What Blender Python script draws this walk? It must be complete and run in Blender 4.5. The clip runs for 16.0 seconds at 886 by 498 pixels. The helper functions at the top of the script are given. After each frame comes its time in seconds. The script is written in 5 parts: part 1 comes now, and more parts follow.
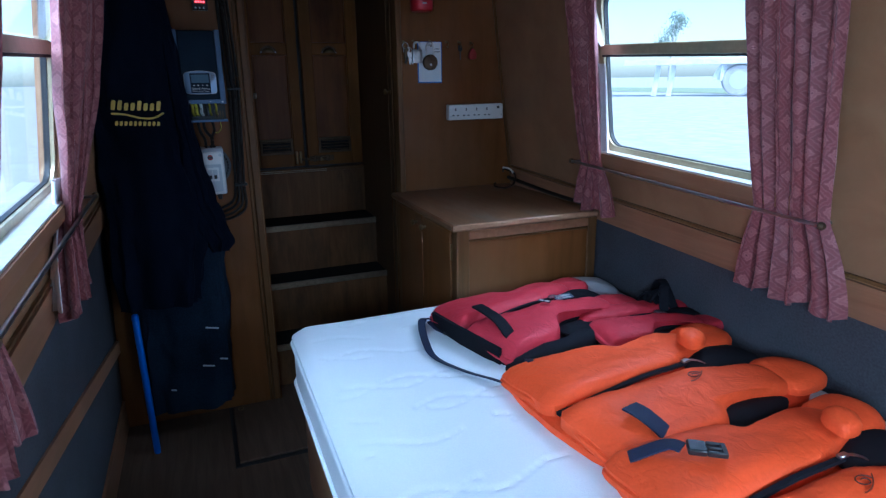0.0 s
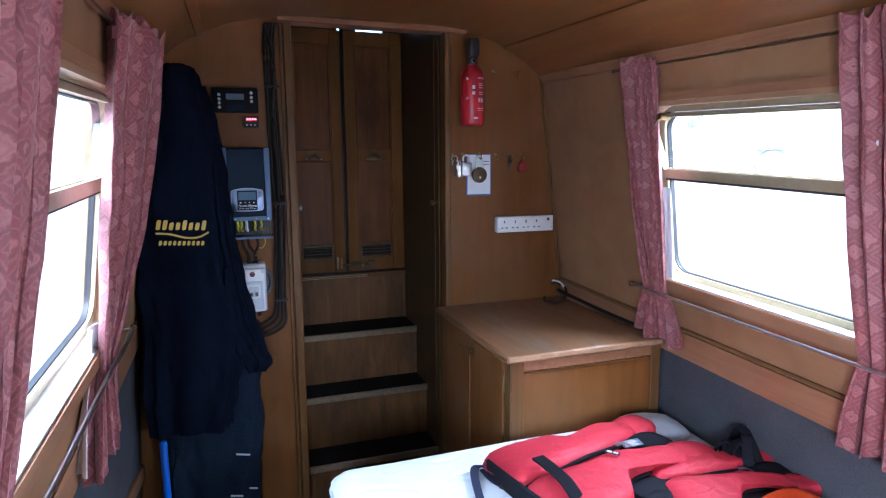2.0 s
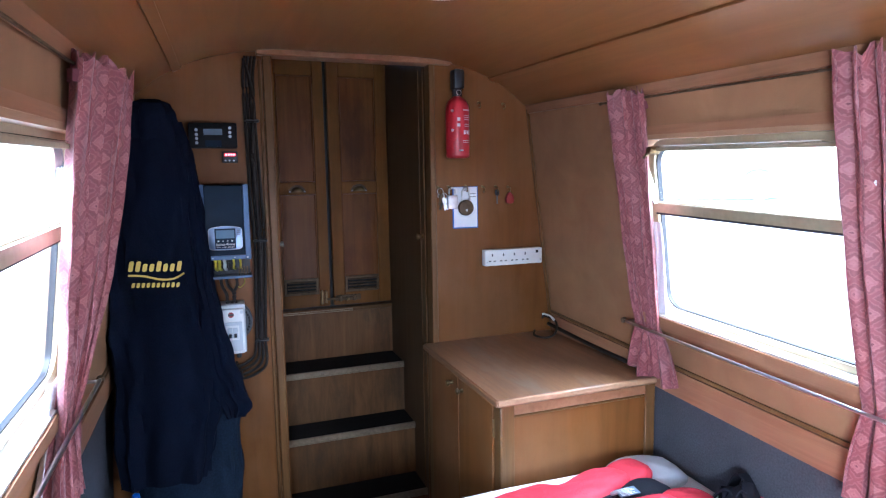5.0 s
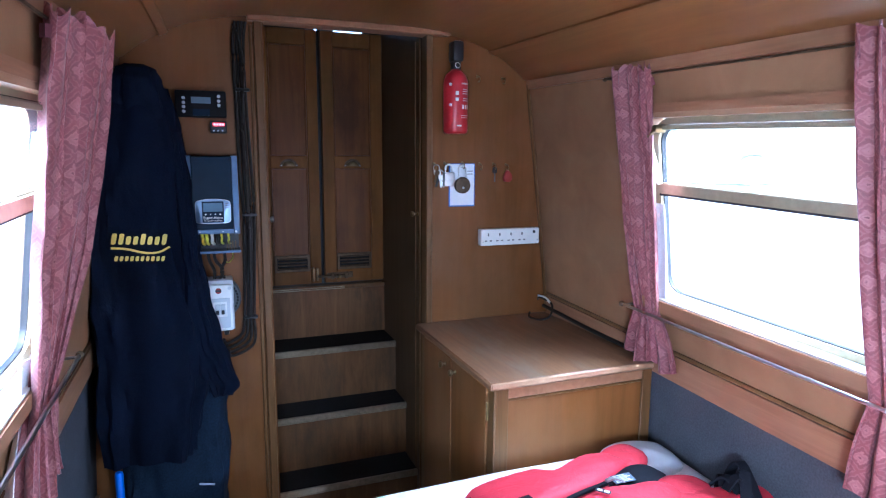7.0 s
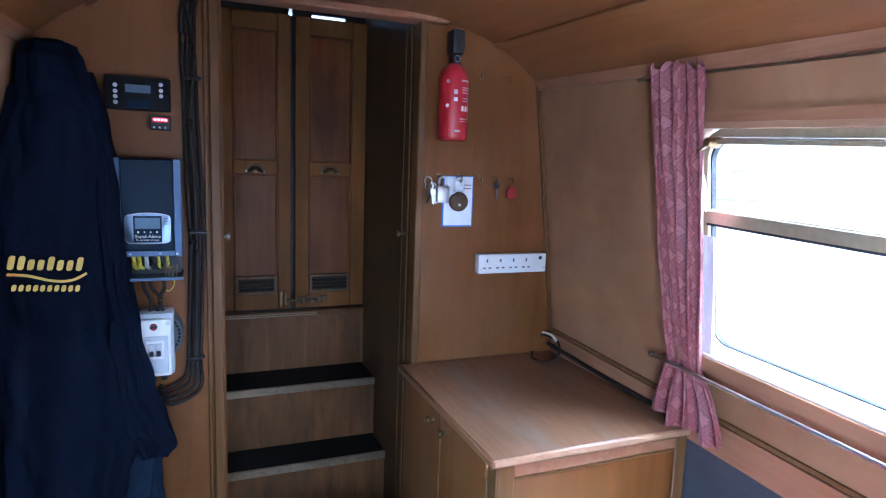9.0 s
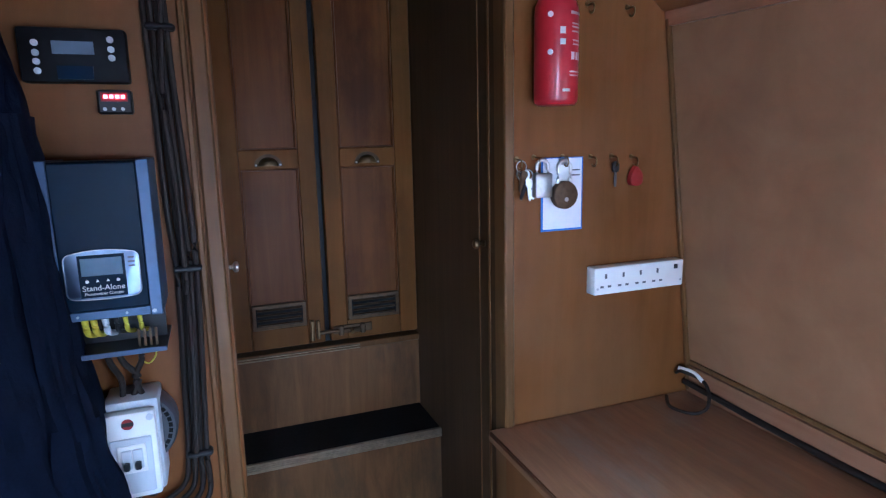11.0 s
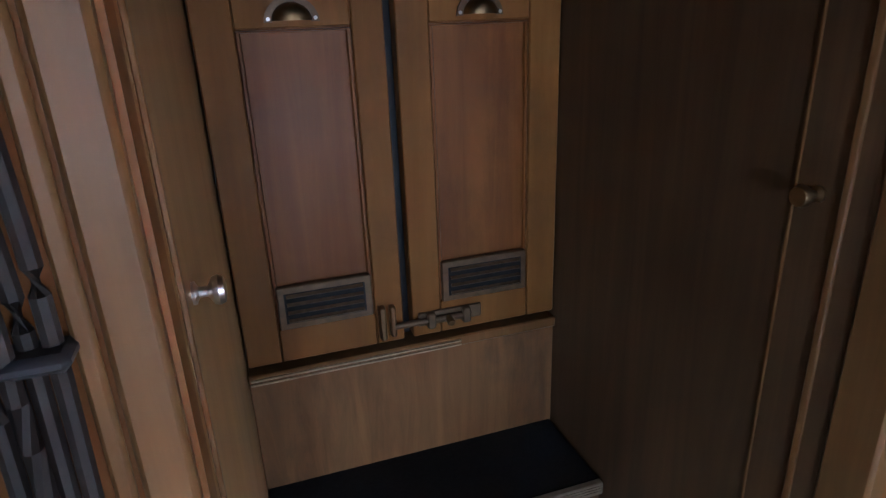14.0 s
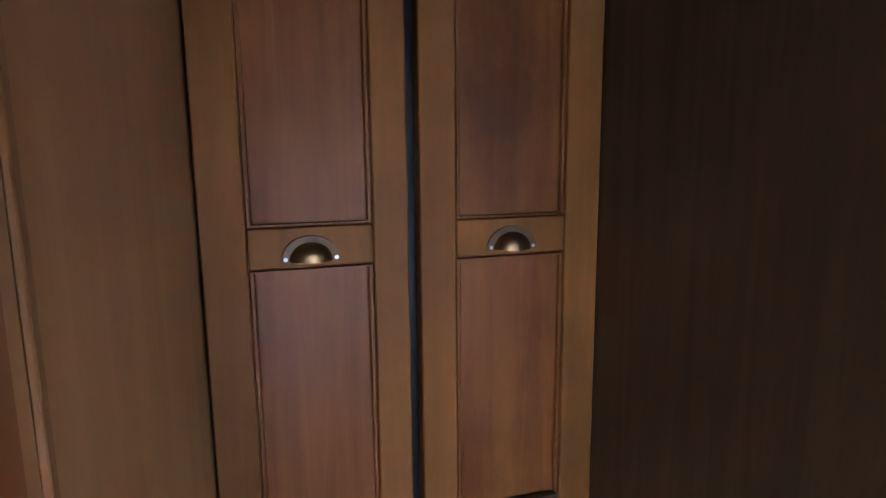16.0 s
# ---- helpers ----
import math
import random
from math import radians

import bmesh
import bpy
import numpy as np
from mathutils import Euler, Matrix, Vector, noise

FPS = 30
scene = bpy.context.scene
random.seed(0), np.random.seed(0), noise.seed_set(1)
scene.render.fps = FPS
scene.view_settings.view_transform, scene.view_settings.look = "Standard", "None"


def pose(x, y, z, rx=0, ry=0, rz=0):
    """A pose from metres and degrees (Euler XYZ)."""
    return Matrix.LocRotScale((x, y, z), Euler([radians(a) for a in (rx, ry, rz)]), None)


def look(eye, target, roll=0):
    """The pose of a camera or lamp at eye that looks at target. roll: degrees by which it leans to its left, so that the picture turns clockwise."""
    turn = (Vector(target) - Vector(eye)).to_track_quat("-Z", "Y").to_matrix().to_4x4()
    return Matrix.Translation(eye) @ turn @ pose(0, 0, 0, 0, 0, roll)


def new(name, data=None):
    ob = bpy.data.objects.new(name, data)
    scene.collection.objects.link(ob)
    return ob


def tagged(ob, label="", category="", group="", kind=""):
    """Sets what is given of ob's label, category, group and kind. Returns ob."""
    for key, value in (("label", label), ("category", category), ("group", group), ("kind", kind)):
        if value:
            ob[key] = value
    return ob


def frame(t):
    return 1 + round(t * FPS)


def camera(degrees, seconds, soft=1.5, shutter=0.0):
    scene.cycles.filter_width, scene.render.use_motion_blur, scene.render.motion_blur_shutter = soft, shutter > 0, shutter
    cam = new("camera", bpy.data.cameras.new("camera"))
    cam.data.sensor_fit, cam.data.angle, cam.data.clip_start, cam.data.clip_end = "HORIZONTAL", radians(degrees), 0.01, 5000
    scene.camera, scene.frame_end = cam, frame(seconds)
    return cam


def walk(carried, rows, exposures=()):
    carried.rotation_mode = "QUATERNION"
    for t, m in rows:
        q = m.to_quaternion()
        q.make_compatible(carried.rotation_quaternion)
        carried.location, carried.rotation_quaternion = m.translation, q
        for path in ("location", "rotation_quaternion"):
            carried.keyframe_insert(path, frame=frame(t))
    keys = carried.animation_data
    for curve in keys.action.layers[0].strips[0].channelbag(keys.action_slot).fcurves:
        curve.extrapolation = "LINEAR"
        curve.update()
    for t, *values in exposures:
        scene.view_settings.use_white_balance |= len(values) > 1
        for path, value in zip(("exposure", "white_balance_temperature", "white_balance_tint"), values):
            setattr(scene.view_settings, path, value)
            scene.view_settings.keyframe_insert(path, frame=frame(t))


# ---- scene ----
cam = camera(72.4, 16.0, soft=1.2, shutter=0.2)
METRES, EYE, TILT, LEAN, TURN = 2.8, 1.4, 0.0, 0.0, -21.7
ROWS = [
    (0.0, 0.0, 0.0, 0.0, -0.23, -15.6, 0.84),
    (0.5, -0.0145, 0.0075, 0.0127, 1.93, -13.2, 1.28),
    (1.0, -0.0273, 0.0358, 0.018, 3.97, -11.64, 1.09),
    (1.5, -0.0363, 0.0565, 0.0347, 3.86, -8.81, -0.32),
    (2.0, -0.03, 0.0597, 0.0517, 2.51, -8.49, 0.38),
    (2.5, -0.0263, 0.0616, 0.0581, 2.47, -7.19, 0.22),
    (3.0, -0.0253, 0.0632, 0.0643, 2.77, -5.93, 1.11),
    (3.5, -0.0246, 0.0678, 0.065, 2.82, -6.82, 2.12),
    (4.0, -0.0259, 0.0747, 0.0685, 2.13, -6.49, 1.27),
    (6.5, -0.0242, 0.1019, 0.0678, 0.81, -7.69, 0.6),
    (7.0, -0.029, 0.1088, 0.0643, 0.97, -8.46, -0.28),
    (7.5, -0.0348, 0.131, 0.0639, 1.64, -8.36, 0.37),
    (8.0, -0.0345, 0.1788, 0.071, 0.33, -7.55, -0.19),
    (8.5, -0.0289, 0.2073, 0.0724, -0.78, -6.13, -0.48),
    (9.0, -0.0407, 0.2506, 0.0706, -0.36, -7.91, -2.01),
    (9.5, -0.0713, 0.3169, 0.0763, -1.1, -7.61, -0.05),
    (12.0, -0.1376, 0.5824, 0.0638, 1.53, -13.8, 0.67),
    (12.5, -0.191, 0.623, 0.0562, 3.34, -16.11, -0.04),
    (13.0, -0.2109, 0.6518, 0.053, 5.77, -18.37, 0.33),
    (13.5, -0.2072, 0.7266, 0.0459, 2.2, -19.83, 2.47),
    (14.0, -0.2062, 0.7893, 0.0471, 3.03, -20.52, 2.14),
    (14.5, -0.2194, 0.8164, 0.054, -1.95, -18.54, -2.04),
    (15.0, -0.2253, 0.8327, 0.0732, -1.57, -16.26, -0.49),
    (15.5, -0.2142, 0.8401, 0.0996, 2.35, -12.58, -1.32),
    (16.0, -0.2135, 0.8398, 0.1057, 4.91, -9.45, 0.56),
]
EXPOSURES = [(0.0, 1.05, 4600, 3), (0.5, 1.25, 4650, 4), (1.0, 1.65, 4800, 6), (1.5, 2.05, 4950, 8), (2.0, 2.48, 5300, 11), (3.5, 3.15, 5400, 12), (6.5, 3.05, 4850, 10), (9.0, 3.15, 4700, 9), (9.7, 3.15, 4700, 9), (12.0, 3.35, 4550, 8), (12.5, 3.25, 4400, 7), (13.4, 3.40, 4600, 7), (14.0, 3.55, 5150, 11), (16.0, 4.08, 5300, 16)]
walk(cam, [(t, pose(0, 0, EYE, TILT, LEAN, TURN) @ pose(METRES * x, METRES * y, METRES * z, 90 + pitch, roll, yaw)) for t, x, y, z, yaw, pitch, roll in ROWS], EXPOSURES)

# ---------------------------------------------------------------- world and sun
world = bpy.data.worlds.new("sky")
scene.world = world
world.use_nodes = True
_wn = world.node_tree.nodes
_sky = _wn.new("ShaderNodeTexSky")
_sky.sky_type = "NISHITA"
_sky.sun_disc = False
_sky.sun_elevation = radians(50)
_sky.sun_rotation = radians(176)
_sky.air_density, _sky.dust_density, _sky.ozone_density = 1.0, 1.5, 1.0
world.node_tree.links.new(_sky.outputs[0], _wn["Background"].inputs[0])
_wn["Background"].inputs[1].default_value = 0.15
_sun = bpy.data.lights.new("sun", "SUN")
_sun.energy, _sun.angle, _sun.color = 2.4, radians(8), (1.0, 0.96, 0.9)
_sun_ob = new("sun", _sun)
_sun_ob.matrix_world = look((0.7, -10, 12), (0, 0, 0))

# fill lamps standing in for sky light, set in the unseen windows added behind
for _x, _y, _aim, _w in ((-0.33, -0.535, 0.9, 13.5), (1.37, -0.535, 0.75, 10.5), (-0.33, -2.485, 0.9, 1.5), (1.37, -2.485, 0.15, 2.0)):
    _l = bpy.data.lights.new("window_light", "AREA")
    _l.shape, _l.size, _l.size_y, _l.energy, _l.color = "RECTANGLE", 0.76, 0.52, _w, (0.80, 0.91, 1.0)
    _o = new("window_light", _l)
    _z = 1.44 + 0.033 * (_y - 2.25)
    _o.matrix_world = look((_x, _y, _z), (_aim, _y + 0.05, _z - 1.14))

# fill lamps added outside above the bed windows, out of view, in place of skylight
for _x, _aim, _w in ((1.72, 0.55, 6.4), (-0.68, 0.75, 7.6)):
    _l = bpy.data.lights.new("window_light", "AREA")
    _l.shape, _l.size, _l.size_y, _l.energy, _l.color = "RECTANGLE", 0.76, 0.40, _w, (0.80, 0.91, 1.0)
    _o = new("window_light", _l)
    _o.matrix_world = look((_x, 1.48, 2.0), (_aim, 1.60, 0.62))

# ---------------------------------------------------------------- materials
def nodes_of(name):
    m = bpy.data.materials.new(name)
    m.use_nodes = True
    nt = m.node_tree
    return m, nt, nt.nodes, nt.links, nt.nodes["Principled BSDF"]


def ramp(ns, stops):
    r = ns.new("ShaderNodeValToRGB")
    e = r.color_ramp.elements
    while len(e) < len(stops):
        e.new(0.5)
    for k, (p, c) in enumerate(stops):
        e[k].position = p
        e[k].color = (*c, 1)
    return r


def wood(name, light, dark, stretch=(14, 14, 0.9), rough=0.42, bump=0.12, coat=0.15, spec=0.22, worn=None, worn_scale=5.0):
    """Veneer with long grain, slow tone changes and scuffs. stretch: noise scale along x, y, z (low along the grain).
    worn: the colour of the rubbed or soiled patches, in blotches drawn out along the grain."""
    m, nt, ns, ln, b = nodes_of(name)
    tc = ns.new("ShaderNodeTexCoord")
    mp = ns.new("ShaderNodeMapping")
    mp.inputs["Scale"].default_value = stretch
    ln.new(tc.outputs["Object"], mp.inputs[0])
    n1 = ns.new("ShaderNodeTexNoise")
    n1.inputs["Scale"].default_value, n1.inputs["Detail"].default_value, n1.inputs["Roughness"].default_value = 3.0, 8, 0.62
    n1.inputs["Distortion"].default_value = 0.6
    ln.new(mp.outputs[0], n1.inputs["Vector"])
    n2 = ns.new("ShaderNodeTexNoise")
    n2.inputs["Scale"].default_value, n2.inputs["Detail"].default_value = 2.2, 3
    ln.new(tc.outputs["Object"], n2.inputs["Vector"])
    mid = tuple((p + q) / 2 for p, q in zip(light, dark))
    r = ramp(ns, [(0.28, dark), (0.5, mid), (0.72, light)])
    ln.new(n1.outputs["Fac"], r.inputs[0])
    hv = ns.new("ShaderNodeHueSaturation")
    mr = ns.new("ShaderNodeMapRange")
    mr.inputs["From Min"].default_value, mr.inputs["From Max"].default_value = 0.3, 0.7
    mr.inputs["To Min"].default_value, mr.inputs["To Max"].default_value = 0.78, 1.18
    ln.new(n2.outputs["Fac"], mr.inputs[0])
    ln.new(mr.outputs[0], hv.inputs["Value"])
    ln.new(r.outputs[0], hv.inputs["Color"])
    last = hv.outputs[0]
    if worn:
        ms = ns.new("ShaderNodeMapping")
        ms.inputs["Scale"].default_value = tuple(0.35 + 0.05 * q for q in stretch)
        ln.new(tc.outputs["Object"], ms.inputs[0])
        n3 = ns.new("ShaderNodeTexNoise")
        n3.inputs["Scale"].default_value, n3.inputs["Detail"].default_value, n3.inputs["Roughness"].default_value = worn_scale, 9, 0.68
        ln.new(ms.outputs[0], n3.inputs["Vector"])
        mk = ns.new("ShaderNodeMapRange")
        mk.inputs["From Min"].default_value, mk.inputs["From Max"].default_value, mk.inputs["To Max"].default_value = 0.50, 0.68, 0.75
        ln.new(n3.outputs["Fac"], mk.inputs[0])
        mx = ns.new("ShaderNodeMix")
        mx.data_type = "RGBA"
        mx.inputs[7].default_value = (*worn, 1)
        ln.new(mk.outputs[0], mx.inputs[0])
        ln.new(last, mx.inputs[6])
        last = mx.outputs[2]
    ln.new(last, b.inputs["Base Color"])
    rr = ns.new("ShaderNodeMapRange")
    rr.inputs["To Min"].default_value, rr.inputs["To Max"].default_value = rough - 0.1, rough + 0.14
    ln.new(n2.outputs["Fac"], rr.inputs[0])
    ln.new(rr.outputs[0], b.inputs["Roughness"])
    b.inputs["Coat Weight"].default_value = coat * 0.5
    b.inputs["Specular IOR Level"].default_value = spec
    b.inputs["Coat Roughness"].default_value = 0.35
    bp = ns.new("ShaderNodeBump")
    bp.inputs["Strength"].default_value, bp.inputs["Distance"].default_value = bump, 0.002
    ln.new(n1.outputs["Fac"], bp.inputs["Height"])
    ln.new(bp.outputs[0], b.inputs["Normal"])
    return m


def plain(name, color, rough=0.5, metal=0.0, grain=60.0, vary=0.12, bump=0.05, sheen=0.0, slow=4.0, spec=0.5, crease=0.0):
    """Any surface of one colour with fine grain, slow stains and small relief."""
    m, nt, ns, ln, b = nodes_of(name)
    tc = ns.new("ShaderNodeTexCoord")
    n1 = ns.new("ShaderNodeTexNoise")
    n1.inputs["Scale"].default_value, n1.inputs["Detail"].default_value = grain, 4
    n2 = ns.new("ShaderNodeTexNoise")
    n2.inputs["Scale"].default_value, n2.inputs["Detail"].default_value = slow, 3
    for n in (n1, n2):
        ln.new(tc.outputs["Object"], n.inputs["Vector"])
    ad = ns.new("ShaderNodeMath")
    ad.operation = "ADD"
    ln.new(n1.outputs["Fac"], ad.inputs[0])
    ln.new(n2.outputs["Fac"], ad.inputs[1])
    lo = tuple(c * (1 - vary) for c in color)
    hi = tuple(min(1, c * (1 + vary)) for c in color)
    r = ramp(ns, [(0.35, lo), (0.65, hi)])
    hf = ns.new("ShaderNodeMath")
    hf.operation = "MULTIPLY"
    hf.inputs[1].default_value = 0.5
    ln.new(ad.outputs[0], hf.inputs[0])
    ln.new(hf.outputs[0], r.inputs[0])
    ln.new(r.outputs[0], b.inputs["Base Color"])
    b.inputs["Roughness"].default_value = rough
    b.inputs["Metallic"].default_value = metal
    b.inputs["Specular IOR Level"].default_value = spec
    if sheen:
        b.inputs["Sheen Weight"].default_value = sheen
    if bump:
        bp = ns.new("ShaderNodeBump")
        bp.inputs["Strength"].default_value, bp.inputs["Distance"].default_value = bump, 0.003
        ln.new(n1.outputs["Fac"], bp.inputs["Height"])
        ln.new(bp.outputs[0], b.inputs["Normal"])
        if crease:
            n3 = ns.new("ShaderNodeTexNoise")
            n3.inputs["Scale"].default_value, n3.inputs["Detail"].default_value, n3.inputs["Distortion"].default_value = crease, 2, 1.6
            ln.new(tc.outputs["Object"], n3.inputs["Vector"])
            b3 = ns.new("ShaderNodeBump")
            b3.inputs["Strength"].default_value, b3.inputs["Distance"].default_value = 0.4, 0.008
            ln.new(n3.outputs["Fac"], b3.inputs["Height"])
            ln.new(bp.outputs[0], b3.inputs["Normal"])
            ln.new(b3.outputs[0], b.inputs["Normal"])
    return m


def damask(name, ground, figure):
    """Woven curtain cloth with a lattice of small pale motifs."""
    m, nt, ns, ln, b = nodes_of(name)
    tc = ns.new("ShaderNodeTexCoord")
    mp = ns.new("ShaderNodeMapping")
    mp.inputs["Rotation"].default_value = (0, 0, radians(45))
    ln.new(tc.outputs["UV"], mp.inputs[0])
    vo = ns.new("ShaderNodeTexVoronoi")
    vo.distance = "CHEBYCHEV"
    vo.inputs["Scale"].default_value = 21.0
    vo.inputs["Randomness"].default_value = 0.0
    ln.new(mp.outputs[0], vo.inputs["Vector"])
    ns1 = ns.new("ShaderNodeTexNoise")
    ns1.inputs["Scale"].default_value, ns1.inputs["Detail"].default_value = 110.0, 3
    ln.new(mp.outputs[0], ns1.inputs["Vector"])
    wv = ns.new("ShaderNodeMath")
    wv.operation = "MULTIPLY_ADD"
    wv.inputs[1].default_value = 0.30
    ln.new(ns1.outputs["Fac"], wv.inputs[0])
    ln.new(vo.outputs["Distance"], wv.inputs[2])
    half = tuple((p + q) / 2 for p, q in zip(ground, figure))
    r = ramp(ns, [(0.15, tuple(c * 0.7 for c in ground)), (0.20, figure), (0.30, half), (0.37, figure), (0.42, ground), (0.50, tuple(c * 0.8 for c in ground)), (0.56, half), (0.61, ground)])
    ln.new(wv.outputs[0], r.inputs[0])
    ln.new(r.outputs[0], b.inputs["Base Color"])
    b.inputs["Roughness"].default_value = 0.62
    b.inputs["Sheen Weight"].default_value = 0.25
    bp = ns.new("ShaderNodeBump")
    bp.inputs["Strength"].default_value, bp.inputs["Distance"].default_value = 0.15, 0.002
    ln.new(wv.outputs[0], bp.inputs["Height"])
    ln.new(bp.outputs[0], b.inputs["Normal"])
    b.inputs["Subsurface Weight"].default_value = 0.0
    return m


def glowing(name, color, strength):
    m, nt, ns, ln, b = nodes_of(name)
    b.inputs["Base Color"].default_value = (*[c * 0.3 for c in color], 1)
    b.inputs["Emission Color"].default_value = (*color, 1)
    b.inputs["Emission Strength"].default_value = strength
    return m


def glass_mat(name):
    m, nt, ns, ln, b = nodes_of(name)
    b.inputs["Base Color"].default_value = (0.97, 0.99, 1.0, 1)
    b.inputs["Roughness"].default_value = 0.0
    b.inputs["Transmission Weight"].default_value = 1.0
    b.inputs["IOR"].default_value = 1.1
    return m


VENEER = wood("wall_veneer", (0.200, 0.077, 0.018), (0.132, 0.048, 0.011), (5, 5, 0.4), 0.45, 0.06, 0.08, 0.2, (0.185, 0.088, 0.036), 2.2)
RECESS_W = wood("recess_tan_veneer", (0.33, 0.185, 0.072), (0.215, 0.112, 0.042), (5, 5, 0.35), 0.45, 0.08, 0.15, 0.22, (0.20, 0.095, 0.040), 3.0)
SIDING = wood("side_veneer", (0.30, 0.157, 0.076), (0.235, 0.117, 0.054), (6, 2, 2), 0.5, 0.06, 0.05)
CEILING = wood("ceiling_veneer", (0.215, 0.086, 0.024), (0.155, 0.058, 0.015), (9, 0.6, 5), 0.32, 0.08, 0.6, 0.3)
TRIM = wood("trim_wood", (0.170, 0.082, 0.027), (0.100, 0.046, 0.014), (14, 14, 0.9), 0.38)
TRIM_Y = wood("trim_wood_long", (0.32, 0.155, 0.08), (0.23, 0.105, 0.05), (14, 0.9, 14), 0.4)
DOORWOOD = wood("door_wood", (0.225, 0.098, 0.024), (0.140, 0.058, 0.014), (6, 6, 0.5), 0.5, 0.15, 0.02, 0.10, (0.110, 0.052, 0.018), 6.0)
PANELWOOD = wood("panel_wood", (0.205, 0.076, 0.017), (0.112, 0.038, 0.009), (9, 9, 0.5), 0.42, 0.2, 0.06, 0.17, (0.060, 0.020, 0.007), 4.0)
# East side of the stair recess: shade is put into this darker base colour.
RECESS_SHADED = wood("recess_shaded_veneer", (0.086, 0.047, 0.020), (0.046, 0.024, 0.010), (9, 9, 0.5), 0.5, 0.12, 0.05)
RISER = wood("riser_veneer", (0.215, 0.105, 0.040), (0.110, 0.050, 0.018), (10, 10, 1.2), 0.5, 0.12, 0.05, 0.22, (0.045, 0.032, 0.020), 5.0)
WORKTOP = wood("worktop_veneer", (0.27, 0.135, 0.064), (0.17, 0.080, 0.038), (16, 1.6, 16), 0.34, 0.1, 0.25, 0.3, (0.21, 0.165, 0.125), 6.0)
LIPPING = wood("pale_lipping", (0.40, 0.235, 0.135), (0.28, 0.155, 0.085), (9, 1.0, 9), 0.35, 0.1, 0.1)
FLOORWOOD = wood("floor_board", (0.14, 0.09, 0.058), (0.075, 0.045, 0.03), (14, 1.0, 14), 0.5)
RUBBER = plain("black_rubber_tread", (0.010, 0.0095, 0.0095), 0.85, 0, 120, 0.3, 0.3, 0.0, 4.0, 0.15)
BRASS = plain("aged_brass", (0.26, 0.185, 0.095), 0.38, 1.0, 40, 0.3, 0.05)
BRASS_DULL = plain("tarnished_brass", (0.10, 0.064, 0.034), 0.55, 0.55, 60, 0.4, 0.15)
CHROME = plain("chrome", (0.75, 0.75, 0.75), 0.28, 1.0, 30, 0.06, 0.0)
STEEL = plain("scuffed_steel", (0.48, 0.48, 0.50), 0.32, 1.0, 60, 0.2, 0.05)
ALU = plain("anodised_window_frame", (0.50, 0.42, 0.27), 0.34, 0.55, 50, 0.12, 0.03)
PALEALU = plain("pale_metal_flange", (0.72, 0.70, 0.66), 0.45, 0.6, 50, 0.08, 0.02)
RUBSEAL = plain("window_seal", (0.02, 0.02, 0.022), 0.6)
WHITEPL = plain("white_plastic", (0.74, 0.74, 0.73), 0.35, 0, 30, 0.05, 0.02)
GREYPL = plain("pale_grey_plastic", (0.50, 0.53, 0.57), 0.4, 0, 40, 0.06, 0.02)
SILVER = plain("silver_side_plate", (0.085, 0.125, 0.21), 0.42, 0.5, 40, 0.08, 0.02)
BLACKPL = plain("black_plastic", (0.015, 0.016, 0.018), 0.35, 0, 60, 0.2, 0.03)
MATTBLACK = plain("matt_black_case", (0.006, 0.006, 0.007), 0.6, 0, 80, 0.2, 0.03, 0.0, 4.0, 0.15)
DEVICE = plain("dark_device_cover", (0.0018, 0.0105, 0.026), 0.32, 0.0, 30, 0.15, 0.02, 0.0, 4.0, 0.13)
CABLE = plain("cable_sheath", (0.020, 0.015, 0.012), 0.55, 0, 80, 0.25, 0.05, 0.0, 4.0, 0.2)
NAVY = plain("navy_coat_cloth", (0.0046, 0.0068, 0.0150), 0.92, 0, 220, 0.25, 0.25, 0.0, 4.0, 0.05, 9.0)
DENIM = plain("dark_work_trousers", (0.010, 0.017, 0.030), 0.9, 0, 160, 0.35, 0.3, 0.0, 4.0, 0.08, 9.0)
YELLOW = plain("embroidery_thread", (0.70, 0.50, 0.10), 0.6, 0, 260, 0.15, 0.3)
CURTAIN = damask("rose_curtain_cloth", (0.190, 0.040, 0.045), (0.32, 0.118, 0.112))
ROSEPLAIN = plain("rose_heading_cloth", (0.16, 0.040, 0.055), 0.75, 0, 180, 0.12, 0.2)
LINING = plain("white_curtain_lining", (0.72, 0.70, 0.72), 0.8, 0, 200, 0.06, 0.1)
GREYCARPET = plain("grey_lining_carpet", (0.066, 0.066, 0.074), 0.95, 0, 180, 0.25, 0.4, 0.0, 4.0, 0.1)
TICKING = plain("white_mattress_ticking", (0.82, 0.84, 0.87), 0.75, 0, 240, 0.03, 0.12, 0.0)
ORANGE = plain("orange_nylon", (0.84, 0.090, 0.018), 0.55, 0, 160, 0.06, 0.06, 0.0, 4.0, 0.2, 20.0)
REDNYLON = plain("red_nylon", (0.48, 0.030, 0.048), 0.55, 0, 260, 0.10, 0.06, 0.0, 4.0, 0.2, 20.0)
WEBBING = plain("navy_webbing", (0.012, 0.016, 0.05), 0.7, 0, 300, 0.25, 0.2)
BLACKCLOTH = plain("black_mesh_cloth", (0.010, 0.010, 0.014), 0.85, 0, 300, 0.3, 0.3, 0.0, 4.0, 0.15)
PAPER = plain("notepaper", (0.78, 0.80, 0.84), 0.7, 0, 80, 0.03, 0.02)
BLUEEDGE = plain("blue_card", (0.04, 0.16, 0.55), 0.5)
BLUEPL = plain("blue_plastic_tube", (0.012, 0.12, 0.55), 0.35, 0, 40, 0.1, 0.02)
